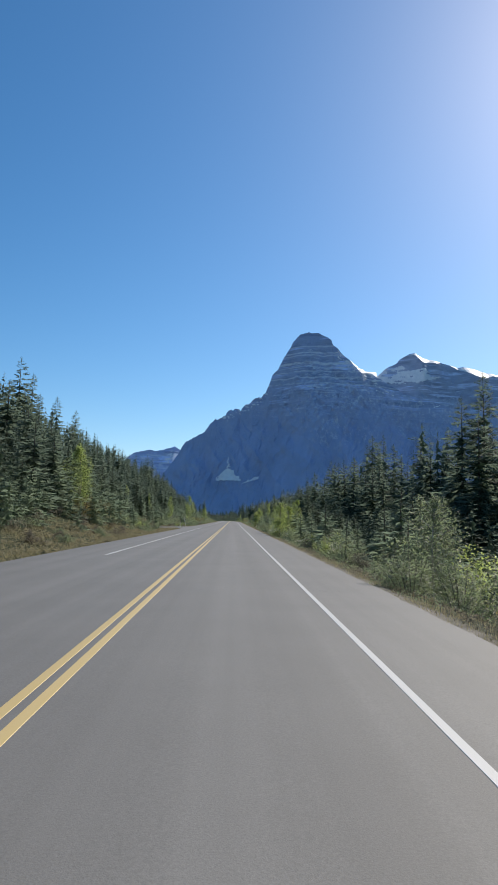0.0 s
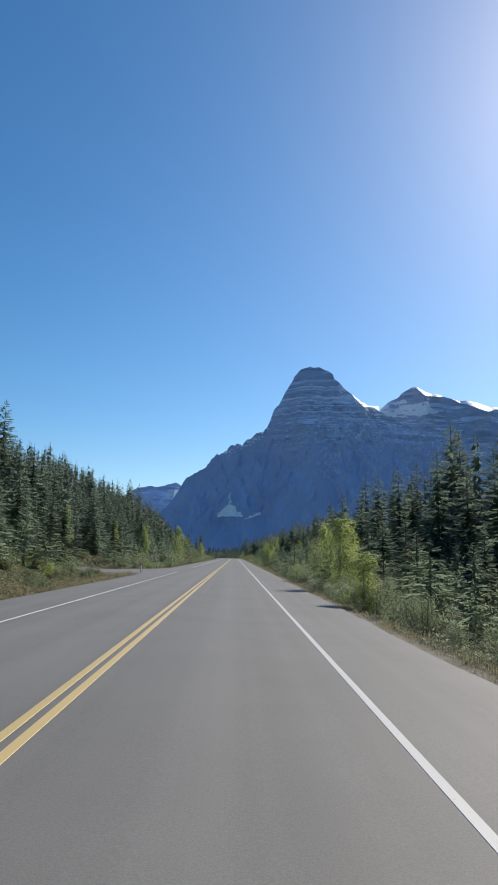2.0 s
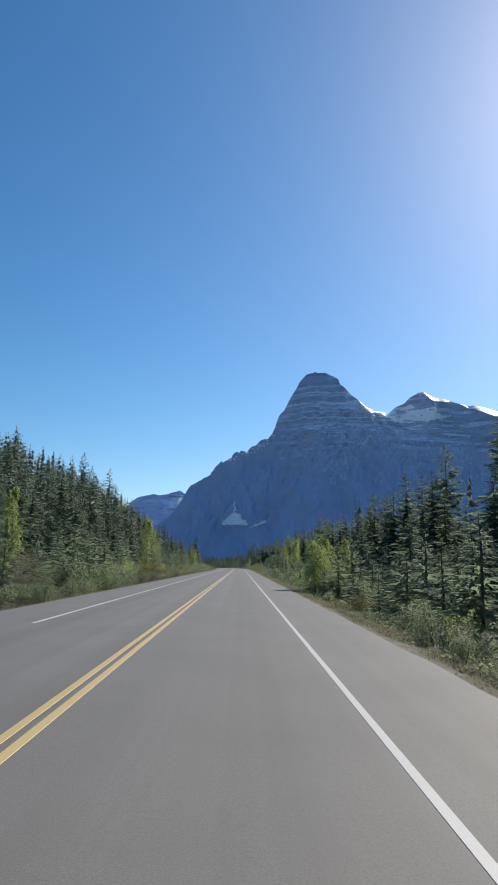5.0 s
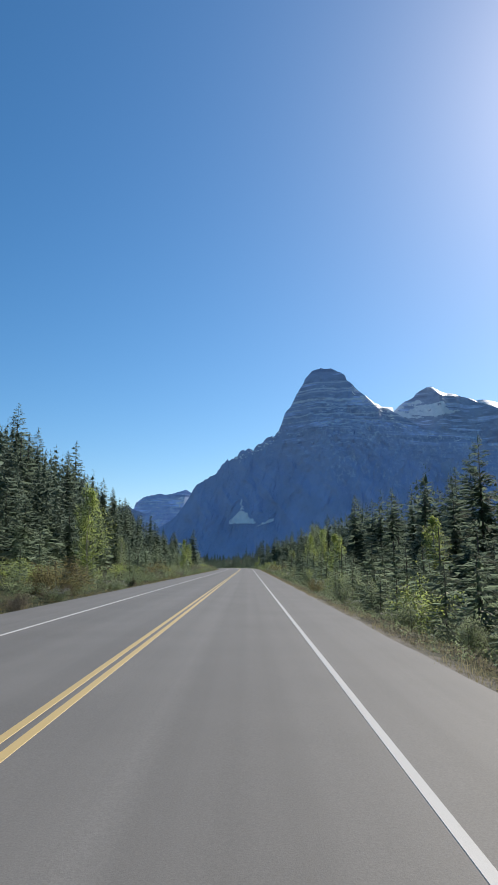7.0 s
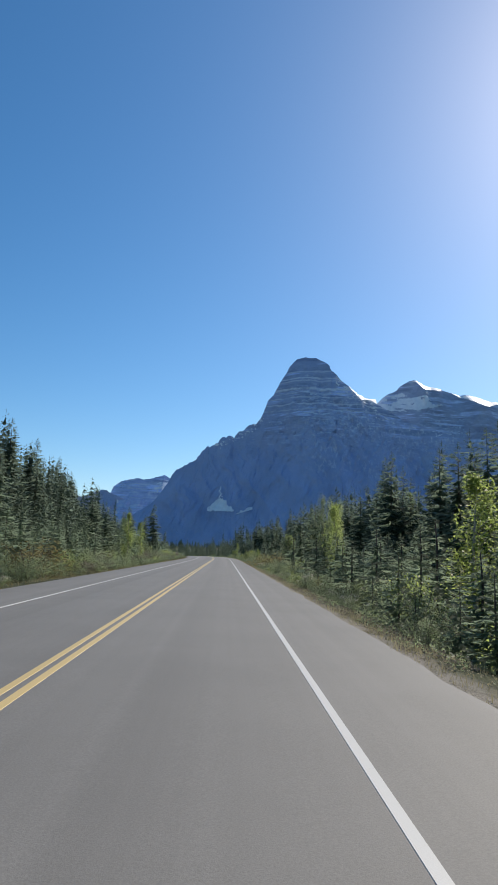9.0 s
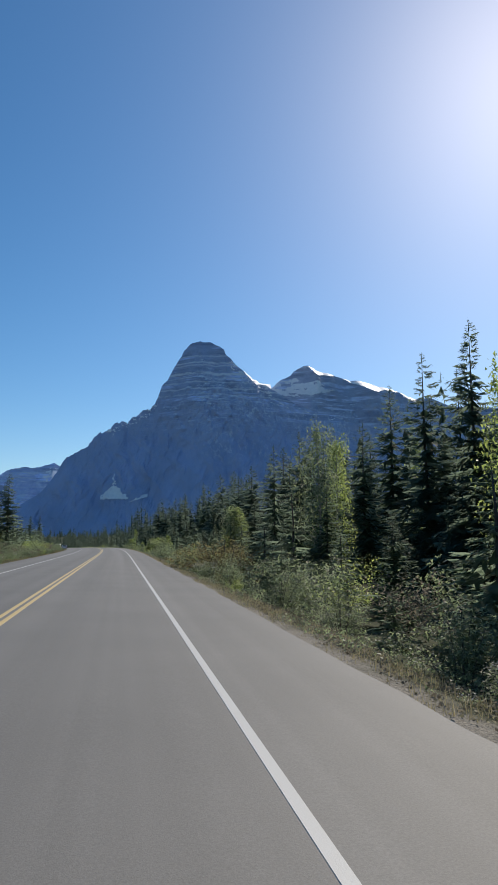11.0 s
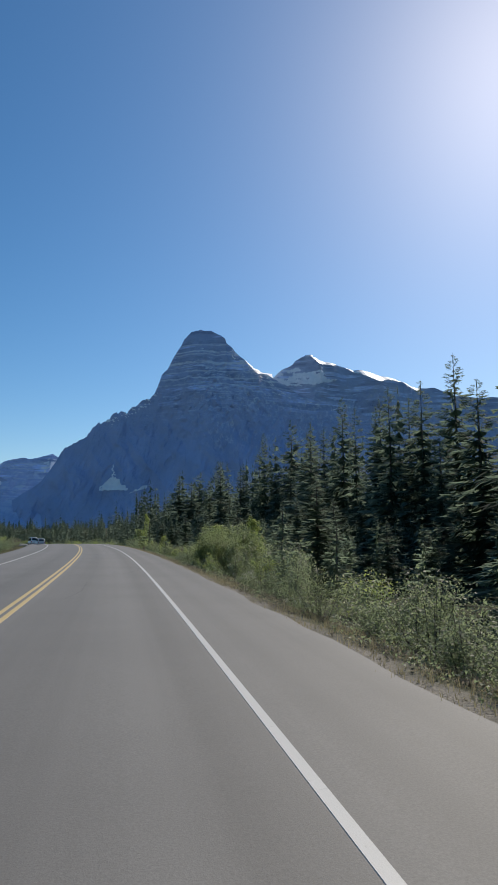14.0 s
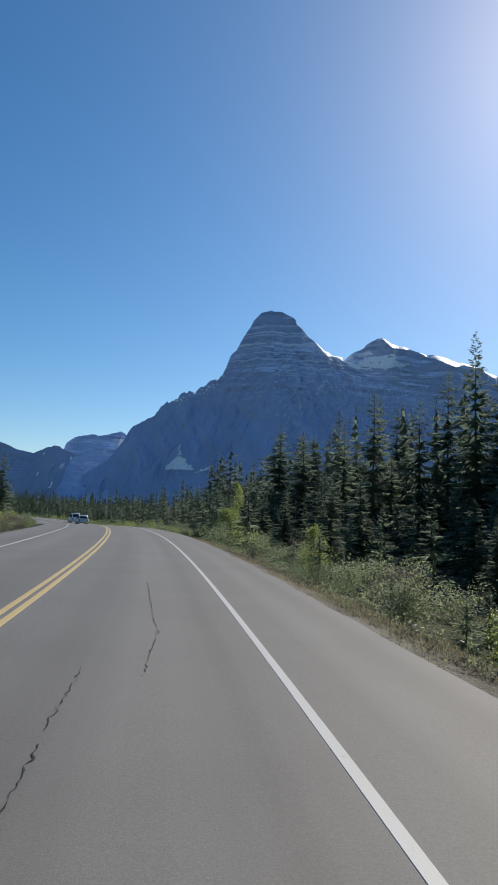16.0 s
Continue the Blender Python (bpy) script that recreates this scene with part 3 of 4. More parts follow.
def conifer(rng, h, rad, tiers, seg, per, low=0.05, core=0.7, ragged=0.3):
    """Crown of a spruce as triangles: tiers of drooping boughs with ragged tips round the trunk, and per branches in each tier with side twigs."""
    V, F = [], []

    def tri(a, b, c):
        n = len(V)
        V.extend((a, b, c))
        F.append((n, n + 1, n + 2))

    step = h * (1 - low) / tiers
    along = (0.34, 0.56, 0.8) if per < 6 else (0.28, 0.42, 0.57, 0.72, 0.87)
    lobes = [(rng.uniform(0, 6.283), rng.uniform(4, 11), rng.uniform(0, 6.283)) for _ in range(3)]

    def reach_at(u, az):
        swell = sum(math.sin(az + a + b * u * 2 + c) for a, b, c in lobes) / 3
        return rad * (1 - u) ** 0.72 * min(1.0, 0.78 + 2.0 * u) * (1 + ragged * swell) + 0.010 * h * min(1.0, (1 - u) * 12)

    for i in range(tiers):      # dense shaded inside of the crown
        u = max(0.0, (i + rng.uniform(-0.35, 0.35)) / tiers)
        if per and u > (0.72 if per > 5 else 0.9):
            break
        z0 = h * (low + (1 - low) * u)
        az0 = rng.uniform(0, 6.283)
        rim = []
        for k in range(2 * seg):
            a = az0 + math.pi * (k + rng.uniform(-0.35, 0.35)) / seg
            r = reach_at(u, a) * core * (rng.uniform(0.7, 1.5) if k % 2 else rng.uniform(0.3, 0.6))
            rim.append((r * math.cos(a), r * math.sin(a), z0 - r * rng.uniform(-0.1, 0.7) * (1 - 0.6 * u) + rng.uniform(-0.4, 0.4) * step))
        apex = (0.0, 0.0, z0 + step * (rng.uniform(0.5, 0.9) if per else 1.5))
        for k in range(seg):
            tri(apex, rim[2 * k], rim[2 * k + 1])
            tri(apex, rim[2 * k + 1], rim[(2 * k + 2) % (2 * seg)])
    count = tiers * per
    for i in range(count):
        u = min(0.99, (i + rng.random()) / count)
        az = rng.uniform(0, 6.283)
        L = reach_at(u, az) * rng.choice((0.62, 0.85, 1.0, 1.0, 1.12, 1.22)) * rng.uniform(0.9, 1.1)
        dx, dy = math.cos(az), math.sin(az)
        sag = rng.uniform(0.15, 0.55) * (1 - 1.3 * u)
        zj = h * (low + (1 - low) * u)
        for t in along:
            bx, by, bz = dx * L * t, dy * L * t, zj - sag * L * t * t + 0.12 * L * t ** 3
            tw = L * (0.50 - 0.36 * t) * rng.uniform(0.7, 1.3) + 0.004 * h
            wd = 0.07 * L + 0.001 * h
            for sd in (-1, 1):
                an = az + sd * rng.uniform(0.35, 1.0)
                tri((bx - dx * wd, by - dy * wd, bz + 0.03 * L), (bx + dx * wd, by + dy * wd, bz - 0.05 * L),
                    (bx + math.cos(an) * tw, by + math.sin(an) * tw, bz - rng.uniform(-0.1, 0.7) * tw))
        wd = 0.06 * L + 0.001 * h
        ze = zj - sag * L * 0.3
        tri((dx * L * 0.55 - dy * wd, dy * L * 0.55 + dx * wd, ze), (dx * L * 0.55 + dy * wd, dy * L * 0.55 - dx * wd, ze), (dx * L * 1.04, dy * L * 1.04, zj - sag * L + 0.13 * L))
    for a in (0.6, 2.7, 4.8):      # the stem seen between the boughs
        ca, sa, w0 = math.cos(a), math.sin(a), 0.007 * h
        tri((w0 * ca, w0 * sa, -0.01 * h), (-w0 * sa, w0 * ca, -0.01 * h), (0, 0, h * 0.9))
    for a in (0.2, 1.25, 2.3):      # pointed leader
        ca, sa, w0 = math.cos(a), math.sin(a), 0.0035 * h
        tri((w0 * ca, w0 * sa, h * 0.95), (-w0 * ca, -w0 * sa, h * 0.95), (0, 0, h * 1.005))
    return V, F


def tube(points, radii, sides=6):
    V, F = [], []
    for (x, y, z), r in zip(points, radii):
        for k in range(sides):
            a = 2 * math.pi * k / sides
            V.append((x + r * math.cos(a), y + r * math.sin(a), z))
    for i in range(len(points) - 1):
        for k in range(sides):
            q = (k + 1) % sides
            F.append((i * sides + k, i * sides + q, (i + 1) * sides + q, (i + 1) * sides + k))
    F.append(tuple(range(sides))[::-1])
    F.append(tuple((len(points) - 1) * sides + k for k in range(sides)))
    return V, F


def join(pieces):
    V, F = [], []
    for v, f in pieces:
        n = len(V)
        V += v
        F += [tuple(i + n for i in q) for q in f]
    return V, F


def make_conifer(seed, h, rad, tiers, seg, per, low, name="spruce", mat=None, core=0.7, ragged=0.3):
    rng = random.Random(seed)
    ob = new(name)
    tv, tf = tube([(0, 0, -0.6), (0, 0, h * 0.3), (0.03, 0.02, h * 0.7), (0, 0, h * 0.97)], [h * 0.011 + 0.02, h * 0.008 + 0.01, h * 0.004 + 0.01, 0.008])
    child("trunk", mesh("trunk", tv, tf, BARK, True), ob)
    child("crown", mesh("crown", *conifer(rng, h, rad, tiers, seg, per, low, core, ragged), mat or NEEDLE), ob)
    return tagged(ob, "tall narrow dark green spruce at the forest edge", "conifer", "roadside spruces")


def leaves(rng, n, centers, size):
    """Small pointed leaves scattered through clumps given as (x, y, z, rx, rz), thicker towards the outside of each clump."""
    g = np.random.default_rng(rng.randrange(1 << 30))
    c = np.array(centers)[g.integers(0, len(centers), n)]
    d = g.normal(size=(n, 3))
    d *= (g.random((n, 1)) ** 0.4) / np.linalg.norm(d, axis=1, keepdims=True)
    p = c[:, :3] + d * c[:, [3, 3, 4]]
    s = (size * g.uniform(0.6, 1.35, n))[:, None]
    az, tilt = g.uniform(0, 6.283, n), g.uniform(-1.2, 0.6, n)
    u = np.stack([np.cos(az) * np.cos(tilt), np.sin(az) * np.cos(tilt), np.sin(tilt)], 1)
    w = np.stack([-np.sin(az), np.cos(az), g.uniform(-0.7, 0.7, n)], 1)
    V = np.stack([p - w * s * 0.36, p + w * s * 0.36, p + u * s], 1).reshape(-1, 3)
    return V.tolist(), [(3 * i, 3 * i + 1, 3 * i + 2) for i in range(n)]


def make_aspen(seed, h, rad, n, size, mat):
    """A slim broadleaf tree: pale trunk, limbs, and a ragged crown of clumps."""
    rng = random.Random(seed)
    ob = new("aspen")
    wood = [tube([(0, 0, -0.5), (0.04 * h * rng.uniform(-1, 1), 0.02 * h, h * 0.45), (0, 0, h * 0.95)], [0.012 * h + 0.02, 0.008 * h + 0.01, 0.008])]
    clumps = []
    for i in range(24):
        u = 0.08 + 0.88 * (i + rng.random()) / 24
        az = rng.uniform(0, 6.283)
        wdt = rad * (0.35 + 1.2 * min(u * 1.9, (1 - u) * 1.5 + 0.1)) * rng.uniform(0.55, 1.0)
        off = wdt * rng.uniform(0.35, 0.75)
        x, y, z = off * math.cos(az), off * math.sin(az), h * u
        clumps.append((x, y, z, wdt * 0.55, wdt * 0.55 + 0.05 * h))
        zs = max(0.05 * h, z - off * 0.9)
        wood.append(tube([(0, 0, zs), (x * 0.5, y * 0.5, zs + (z - zs) * 0.6), (x, y, z)], [0.005 * h + 0.006, 0.003 * h + 0.005, 0.005], 4))
    clumps.append((0, 0, h * 0.95, rad * 0.18, h * 0.06))
    wv, wf = join(wood)
    child("trunk", mesh("trunk", wv, wf, PALE_BARK, True), ob)
    v, f = leaves(rng, n, clumps, size)
    child("crown", mesh("crown", v, f, mat), ob)
    return tagged(ob, "slim young aspen with sunlit yellow-green leaves", "tree", "roadside aspens")


def make_shrub(seed, h, rad, n, size, mat, label, tips=None):
    rng = random.Random(seed)
    ob = new("shrub")
    wood, clumps = [], []
    for i in range(11):
        az, out = rng.uniform(0, 6.283), rad * rng.uniform(0.15, 0.95)
        top = h * rng.uniform(0.5, 1.0) * (1 - 0.3 * (out / rad) ** 2)
        x, y = out * math.cos(az), out * math.sin(az)
        wood.append(tube([(x * 0.15, y * 0.15, -0.3), (x * 0.6, y * 0.6, top * 0.55), (x, y, top)], [0.012, 0.008, 0.004], 4))
        clumps.append((x, y, top * 0.75, rad * 0.26, top * 0.28))
        clumps.append((x * 0.8, y * 0.8, top * 0.38, rad * 0.32, top * 0.35))
    wv, wf = join(wood)
    child("stem", mesh("stem", wv, wf, BARK, True), ob)
    v, f = leaves(rng, n, clumps, size)
    child("foliage", mesh("foliage", v, f, mat), ob)
    if tips:
        v, f = leaves(rng, n // 7, [(c[0], c[1], c[2] + c[4] * 0.7, c[3] * 0.8, c[4] * 0.5) for c in clumps[::2]], size * 0.8)
        tagged(child("seed_fluff", mesh("seed_fluff", v, f, tips), ob, "pale fluffy seed heads"), kind="stuff")
    return tagged(ob, label, "shrub", "roadside shrubs")


spruces = [make_conifer(11, 12.0, 2.5, 30, 4, 8, 0.03, core=0.4), make_conifer(12, 12.0, 2.1, 30, 4, 7, 0.04, core=0.4, ragged=0.4), make_conifer(13, 12.0, 2.6, 27, 4, 9, 0.03, core=0.4),
           make_conifer(14, 12.0, 2.3, 27, 4, 8, 0.07, core=0.36, ragged=0.45)]
saplings = [make_conifer(21, 3.0, 0.95, 14, 4, 7, 0.03, "young_spruce", YOUNG, 0.2), make_conifer(22, 3.0, 0.85, 14, 4, 7, 0.05, "young_spruce", YOUNG, 0.2, 0.4)]
for sp in saplings:
    tagged(sp, "young bushy spruce sapling among roadside shrubs", "conifer", "young spruces")
aspens = [make_aspen(31, 7.0, 1.5, 5200, 0.13, ASPEN), make_aspen(32, 7.0, 1.2, 4600, 0.125, ASPEN), make_aspen(33, 7.0, 1.8, 5600, 0.13, ASPEN)]
willow_trees = [make_aspen(34, 6.0, 1.8, 6500, 0.11, WILLOW)]
tagged(willow_trees[0], "bushy grey-green willow with glinting leaves", "tree", "roadside willows")
shrubs = [make_shrub(41, 1.8, 1.1, 4000, 0.048, WILLOW, "bushy grey-green willow shrub with glinting leaves"),
          make_shrub(42, 1.4, 1.2, 3800, 0.048, WILLOW, "low spreading willow shrub on the verge"),
          make_shrub(43, 1.6, 1.0, 3700, 0.052, ASPEN, "yellow-green young aspen bush on the verge"),
          make_shrub(44, 1.2, 1.0, 3000, 0.048, DUSK, "dusky brown half-bare shrub on the verge"),
          make_shrub(46, 1.2, 1.0, 3300, 0.05, RUST, "golden brown autumn shrub on the verge"),
          make_shrub(45, 1.3, 1.0, 3800, 0.046, WILLOW, "verge shrub topped with white fluffy seed heads", FLUFF)]
tall_bush = make_shrub(47, 3.3, 1.9, 12000, 0.08, OLIVE, "tall bushy olive-green aspen clump shading the edge of the road")
protos = spruces + saplings + aspens + willow_trees + shrubs + [tall_bush]
PROTO_H = {o: hh for o, hh in zip(protos, [12.0] * 4 + [3.0] * 2 + [7.0] * 3 + [6.0] + [1.8, 1.4, 1.6, 1.2, 1.2, 1.3, 3.3])}
used = set()


def under_line(s, lat, height):
    """Keeps a tree on the hillside below the line of tree tops."""
    top = float(np.interp(s, (60, 150, 168, 186, 198, 222, 247, 311, 344, 382), (27, 24, 21, 19.3, 19.6, 21.8, 24.8, 27, 24, 20)))
    return min(height, max(3.0, 1.7 + (top - 1.7) * abs(lat) / 36 - ground_z(s, lat)) * (0.86 + 0.14 * math.sin(7.3 * s)))


def plant(proto, s, lat, height, wide=1.0, turn=None, rng=random):
    z = ground_z(s, lat)
    k = height / PROTO_H[proto]
    a = rng.uniform(0, 6.283) if turn is None else turn
    m = Matrix.Translation(at(s, lat, z - 0.05)) @ Matrix.Rotation(a, 4, "Z") @ Matrix.Diagonal((k * wide, k * wide, k, 1))
    if proto not in used:
        used.add(proto)
        proto.matrix_basis = m
        return proto
    ob = proto.copy()
    scene.collection.objects.link(ob)
    for c in proto.children:
        d = c.copy()
        scene.collection.objects.link(d)
        d.parent = ob
    ob.matrix_basis = m
    return ob


R = random.Random(5)
# landmark spruces by the road: distance along it, side offset, height of the tip over the road, width factor
LAND_R = [(133, 29.8, 19.3, 1.1), (146, 35, 21.4, 0.9), (92, 28, 13.4, 1), (70, 26.2, 15.6, 1), (70, 28.6, 18.3, 1), (218, 26.2, 16, 1), (199, 26.2, 16.4, 0.9), (143, 28, 15.7, 1),
          (132, 30.5, 18, 0.9), (110, 26.2, 12.4, 0.9), (115, 29.8, 15.6, 0.9), (190, 29.8, 19.3, 1), (165, 27.1, 16.6, 0.9), (157, 28, 16.4, 0.9), (257, 31.5, 16.2, 1), (306, 38.5, 20.4, 0.9),
          (136, 12.5, 4.6, 1.1)]
LAND_R2 = [(316, 25.6, 16.4, 0.9), (306, 24, 15.7, 0.75), (315, 28, 15, 0.7), (330, 28.8, 17.2, 0.9), (346, 32, 16.5, 0.8), (358, 32, 16.7, 0.7), (337, 24, 12.3, 0.9), (394, 32, 17.5, 0.9),
           (371, 32, 17, 0.7), (438, 32, 19.3, 0.9), (435, 34, 18.5, 0.8), (412, 28.8, 17.2, 0.8), (405, 27.2, 14.5, 0.7), (400, 27.6, 14.5, 0.7), (394, 25.6, 14.2, 0.9), (476, 32, 17.3, 1),
           (457, 30.4, 14.4, 0.9), (496, 35.2, 17.3, 0.9), (444, 28.8, 15.4, 0.8), (437, 27.2, 16.8, 0.65), (445, 24, 7.6, 1.3), (290, 11.5, 2.6, 1.2), (313.5, 12.9, 8.4, 0.75), (378, 13.5, 4.9, 1.3)]
LAND_L = [(114, -36, 29, 1.1), (123, -36.5, 28.1, 0.9), (144, -37.5, 27.6, 1), (155, -36, 26.4, 1), (201, -39, 23.7, 0.9), (249, -42, 27.3, 1), (274, -34.5, 27.2, 0.9), (289, -36, 26.3, 0.9),
          (327, -39, 31, 1), (378, -14.5, 12.3, 1.1), (465, -12.9, 9, 1), (500, -13, 10.8, 1), (503, -15.5, 9, 1), (384, -17, 10, 1)]
taken = []
n_spruce = 0
for s, lat, top, wd in LAND_R + LAND_R2 + LAND_L:
    plant(spruces[n_spruce % 4], s, lat, top - ground_z(s, lat), wd * 1.0, None, R)
    taken.append((s, lat))
    n_spruce += 1
# the rest of the first rows of the forest
for row, lat0, spread, h0, h1, step, s_end in ((0, 16.5, 2.5, 3.5, 7.0, 8.5, 470), (1, 26.5, 3.6, 11.0, 16.5, 4.4, 480), (2, -30.5, 2.8, 12.0, 16.5, 4.2, 370), (3, -21.5, 3.2, 6.0, 10.5, 4.8, 390)):
    s = 22.0 if lat0 > 0 else 45.0
    while s < s_end:
        la = lat0 + R.uniform(-spread, spread)
        if all((s - a) ** 2 + (la - b) ** 2 > 3.2 for a, b in taken):
            tall = R.uniform(h0, h1)
            plant(R.choice(saplings) if row == 0 and 120 < s < 310 else spruces[R.randrange(4)], s, la, tall if la > 0 else under_line(s, la, tall), R.uniform(0.8, 1.15) * (1.0 if row in (1, 2) else 1.2), None, R)
            taken.append((s, la))
        s += step * R.uniform(0.6, 1.4)

# aspens and willows: distance, side offset, tip height over the road, half width
ASPEN_R = [(25.3, 9.5, 2.7, 1.2, 3), (101, 9, 4.1, 1.1, 0), (107, 12, 5.0, 1.3, 1), (93.7, 9.6, 3.7, 1.1, 1), (175, 8.7, 3.9, 1.4, 0), (129, 13, 4.8, 1.7, 3), (106, 9, 2.2, 0.8, 3),
           (245, 12, 5, 1.3, 1), (340, 36, 13.5, 1.6, 0), (233, 19.5, 6.1, 1.5, 1), (285, 13, 6.5, 1.1, 0), (313.5, 16.1, 9.6, 1.9, 3), (328.5, 12.7, 4.5, 1.9, 3), (316.5, 18.5, 9.2, 1.6, 0), (329, 13, 4.7, 1.7, 2)]
ASPEN_R2 = [(75.0, 7.0, 1.9, 1.1, 2), (87.5, 8.0, 4.0, 1.5, 2), (173, 7.8, 3.5, 1.4, 2), (389, 9.7, 2.2, 1.5, 2), (383, 11, 2.5, 0.9, 0), (450, 10.5, 2.3, 1.7, 2), (453, 12, 4.9, 0.8, 1), (420, 9.5, 1.3, 0.7, 0), (53, 8.2, 0.5, 0.6, 0)]
ASPEN_L = [(80, -17, 10.0, 1.9, 0), (138, -20.5, 8.0, 0.8, 1), (170, -14.3, 7.0, 1.0, 1), (171, -20, 7.7, 0.8, 0), (240, -14.2, 9.5, 1.9, 0), (318, -12, 6.9, 1.3, 1), (337, -12.6, 6.4, 1.3, 0), (262, -15, 5.2, 1.2, 3)]
for s, lat, top, half, kind in ASPEN_R + ASPEN_R2 + ASPEN_L:
    pr = willow_trees[0] if kind == 3 else aspens[kind]
    hh = top - ground_z(s, lat)
    wide = half / ({0: 1.5, 1: 1.2, 2: 1.8, 3: 1.8}[kind] * hh / PROTO_H[pr])
    plant(pr, s, lat, hh, min(2.0, max(0.6, wide)), None, R)
    taken.append((s, lat))

# shrub belt on both verges; those behind the first row grow into one thicket
THICKET = {}


def thicken(kind, s, lat, height, wide):
    THICKET.setdefault(kind, []).append((*at(s, lat, ground_z(s, lat) - 0.05), height, wide))


s = 4.0
while s < 470:
    la = R.uniform(7.2, 8.4)
    pr = shrubs[R.choices(range(6), (5, 5, 1, 2, 1, 4))[0]]
    if 150 < s < 300 and R.random() < 0.4:
        plant(R.choice(saplings), s, la + R.uniform(0.6, 1.6), R.uniform(1.3, 2.8), R.uniform(0.95, 1.3), None, R)
    elif s > 394 and R.random() < 0.55:
        plant(pr, s, la + 1.2, PROTO_H[pr] * R.uniform(0.35, 0.6), R.uniform(0.85, 1.2), None, R)
    else:
        plant(pr, s, la, PROTO_H[pr] * R.uniform(0.4, 1.1), R.uniform(0.85, 1.3), None, R)
    if R.random() < 0.95:
        if R.random() < 0.5:
            plant(R.choice(saplings), s + R.uniform(-1, 1), R.uniform(8.8, 11.0), R.uniform(1.8, 4.0) * (1.0 if s < 262 else 0.6), R.uniform(0.9, 1.35), None, R)
        else:
            thicken(R.choice("wwwwa"), s + R.uniform(-1, 1), R.uniform(8.6, 10.8), R.uniform(1.5, 2.4), R.uniform(0.9, 1.4))
    if R.random() < (0.85 if 80 < s < 262 else 0.3):
        plant(R.choice(saplings), s + R.uniform(-1, 1), R.uniform(10.4, 13.0), R.uniform(3.0, 5.4), R.uniform(0.9, 1.2), None, R)
    if R.random() < 0.45:
        thicken(R.choice("wwwra"), s + R.uniform(-1, 1), R.uniform(9.5, 12.5), R.uniform(1.0, 2.4), R.uniform(0.9, 1.5))
    s += R.uniform(2.0, 3.3)
s = 44.0
while s < 500:
    if s < 113:      # open dry verge before the side road
        if R.random() < 0.85:
            pr = shrubs[R.choice((1, 3, 3, 4))]
            plant(pr, s, -R.uniform(9.5, 13.0), PROTO_H[pr] * R.uniform(0.5, 0.9), R.uniform(0.9, 1.3), None, R)
        if R.random() < 0.5:
            thicken(R.choice("wr"), s, -R.uniform(13, 18), R.uniform(1.0, 1.9), R.uniform(1.0, 1.6))
    elif s > 135:
        pr = shrubs[R.choices(range(6), (5, 4, 1, 3, 0.5, 1))[0]]
        if s % 3 < 1.6:
            plant(pr, s + R.uniform(-1, 1), -R.uniform(8.3, 10.0), PROTO_H[pr] * R.uniform(0.6, 1.05), R.uniform(1.0, 1.5), None, R)
        else:
            thicken(R.choice("wwr"), s + R.uniform(-1, 1), -R.uniform(8.4, 10.5), R.uniform(1.0, 1.7), R.uniform(0.9, 1.4))
        thicken(R.choice("wwwra" if s < 390 else "aaw"), s + R.uniform(-1, 1), -R.uniform(10.5, 14.5), R.uniform(1.2, 2.4), R.uniform(1.0, 1.5))
        if R.random() < 0.4:
            plant(R.choice(saplings), s + R.uniform(-1, 1), -R.uniform(12, 16.5), R.uniform(2.5, 4.5), 1.0, None, R)
    s += R.uniform(1.9, 3.2)
s = 392.0
while s < 468:      # low cover under the spruces before the bend
    thicken("w", s, R.uniform(10.5, 15.5), R.uniform(0.9, 1.7), R.uniform(1.0, 1.6))
    s += R.uniform(1.2, 2.4)
s = 468.0
while s < 640:      # shrubs along the outside of the bend
    thicken(R.choice("wwwaa"), s, R.uniform(7.8, 10.5), R.uniform(1.0, 2.2), R.uniform(1.0, 1.5))
    s += R.uniform(1.6, 2.8)
for kind, spots in THICKET.items():
    rng = random.Random(ord(kind))
    V, F = [], []
    for x, y, z, h, wd in spots:
        cl = [(x + rng.uniform(-0.7, 0.7) * wd, y + rng.uniform(-0.7, 0.7) * wd, z + h * rng.uniform(0.3, 0.85), wd * 0.42, h * 0.3) for _ in range(9)]
        v, f = leaves(rng, 880, cl, 0.088)
        n = len(V)
        V += v
        F += [tuple(i + n for i in q) for q in f]
    tagged(new("thicket", mesh("thicket", V, F, {"w": WILLOW, "a": ASPEN, "r": DUSK}[kind])),
           {"w": "dense grey-green willow thicket before the forest", "a": "yellow-green young aspen thicket before the forest", "r": "dusky brown half-bare thicket before the forest"}[kind], "shrubs", kind="stuff")
for s, lat, h, wd in ((384.2, 8.3, 3.1, 0.85), (386.0, 9.6, 3.6, 0.9), (381.9, 9.1, 3.2, 0.85), (383.2, 10.4, 3.6, 0.9), (380.4, 9.9, 2.9, 0.8)):
    plant(tall_bush, s, lat, h, wd, None, R)
plant(shrubs[0], 357, 9.2, 2.0, 1.1, None, R)
for s, lat, h, wd in ((77, -15.5, 1.9, 1.3), (81, -16.5, 2.1, 1.4), (85, -15.2, 1.8, 1.3), (89, -16.8, 2.0, 1.4), (93, -15.6, 1.7, 1.2), (314.7, 9.4, 3.2, 1.4), (316.4, 9.9, 2.9, 1.3), (312.6, 9.6, 2.6, 1.2), (218, -11, 2.6, 1.5), (269, -11.5, 3.2, 1.5), (214, -10.6, 1.9, 1.3)):
    plant(shrubs[4], s, lat, h, wd, None, R)
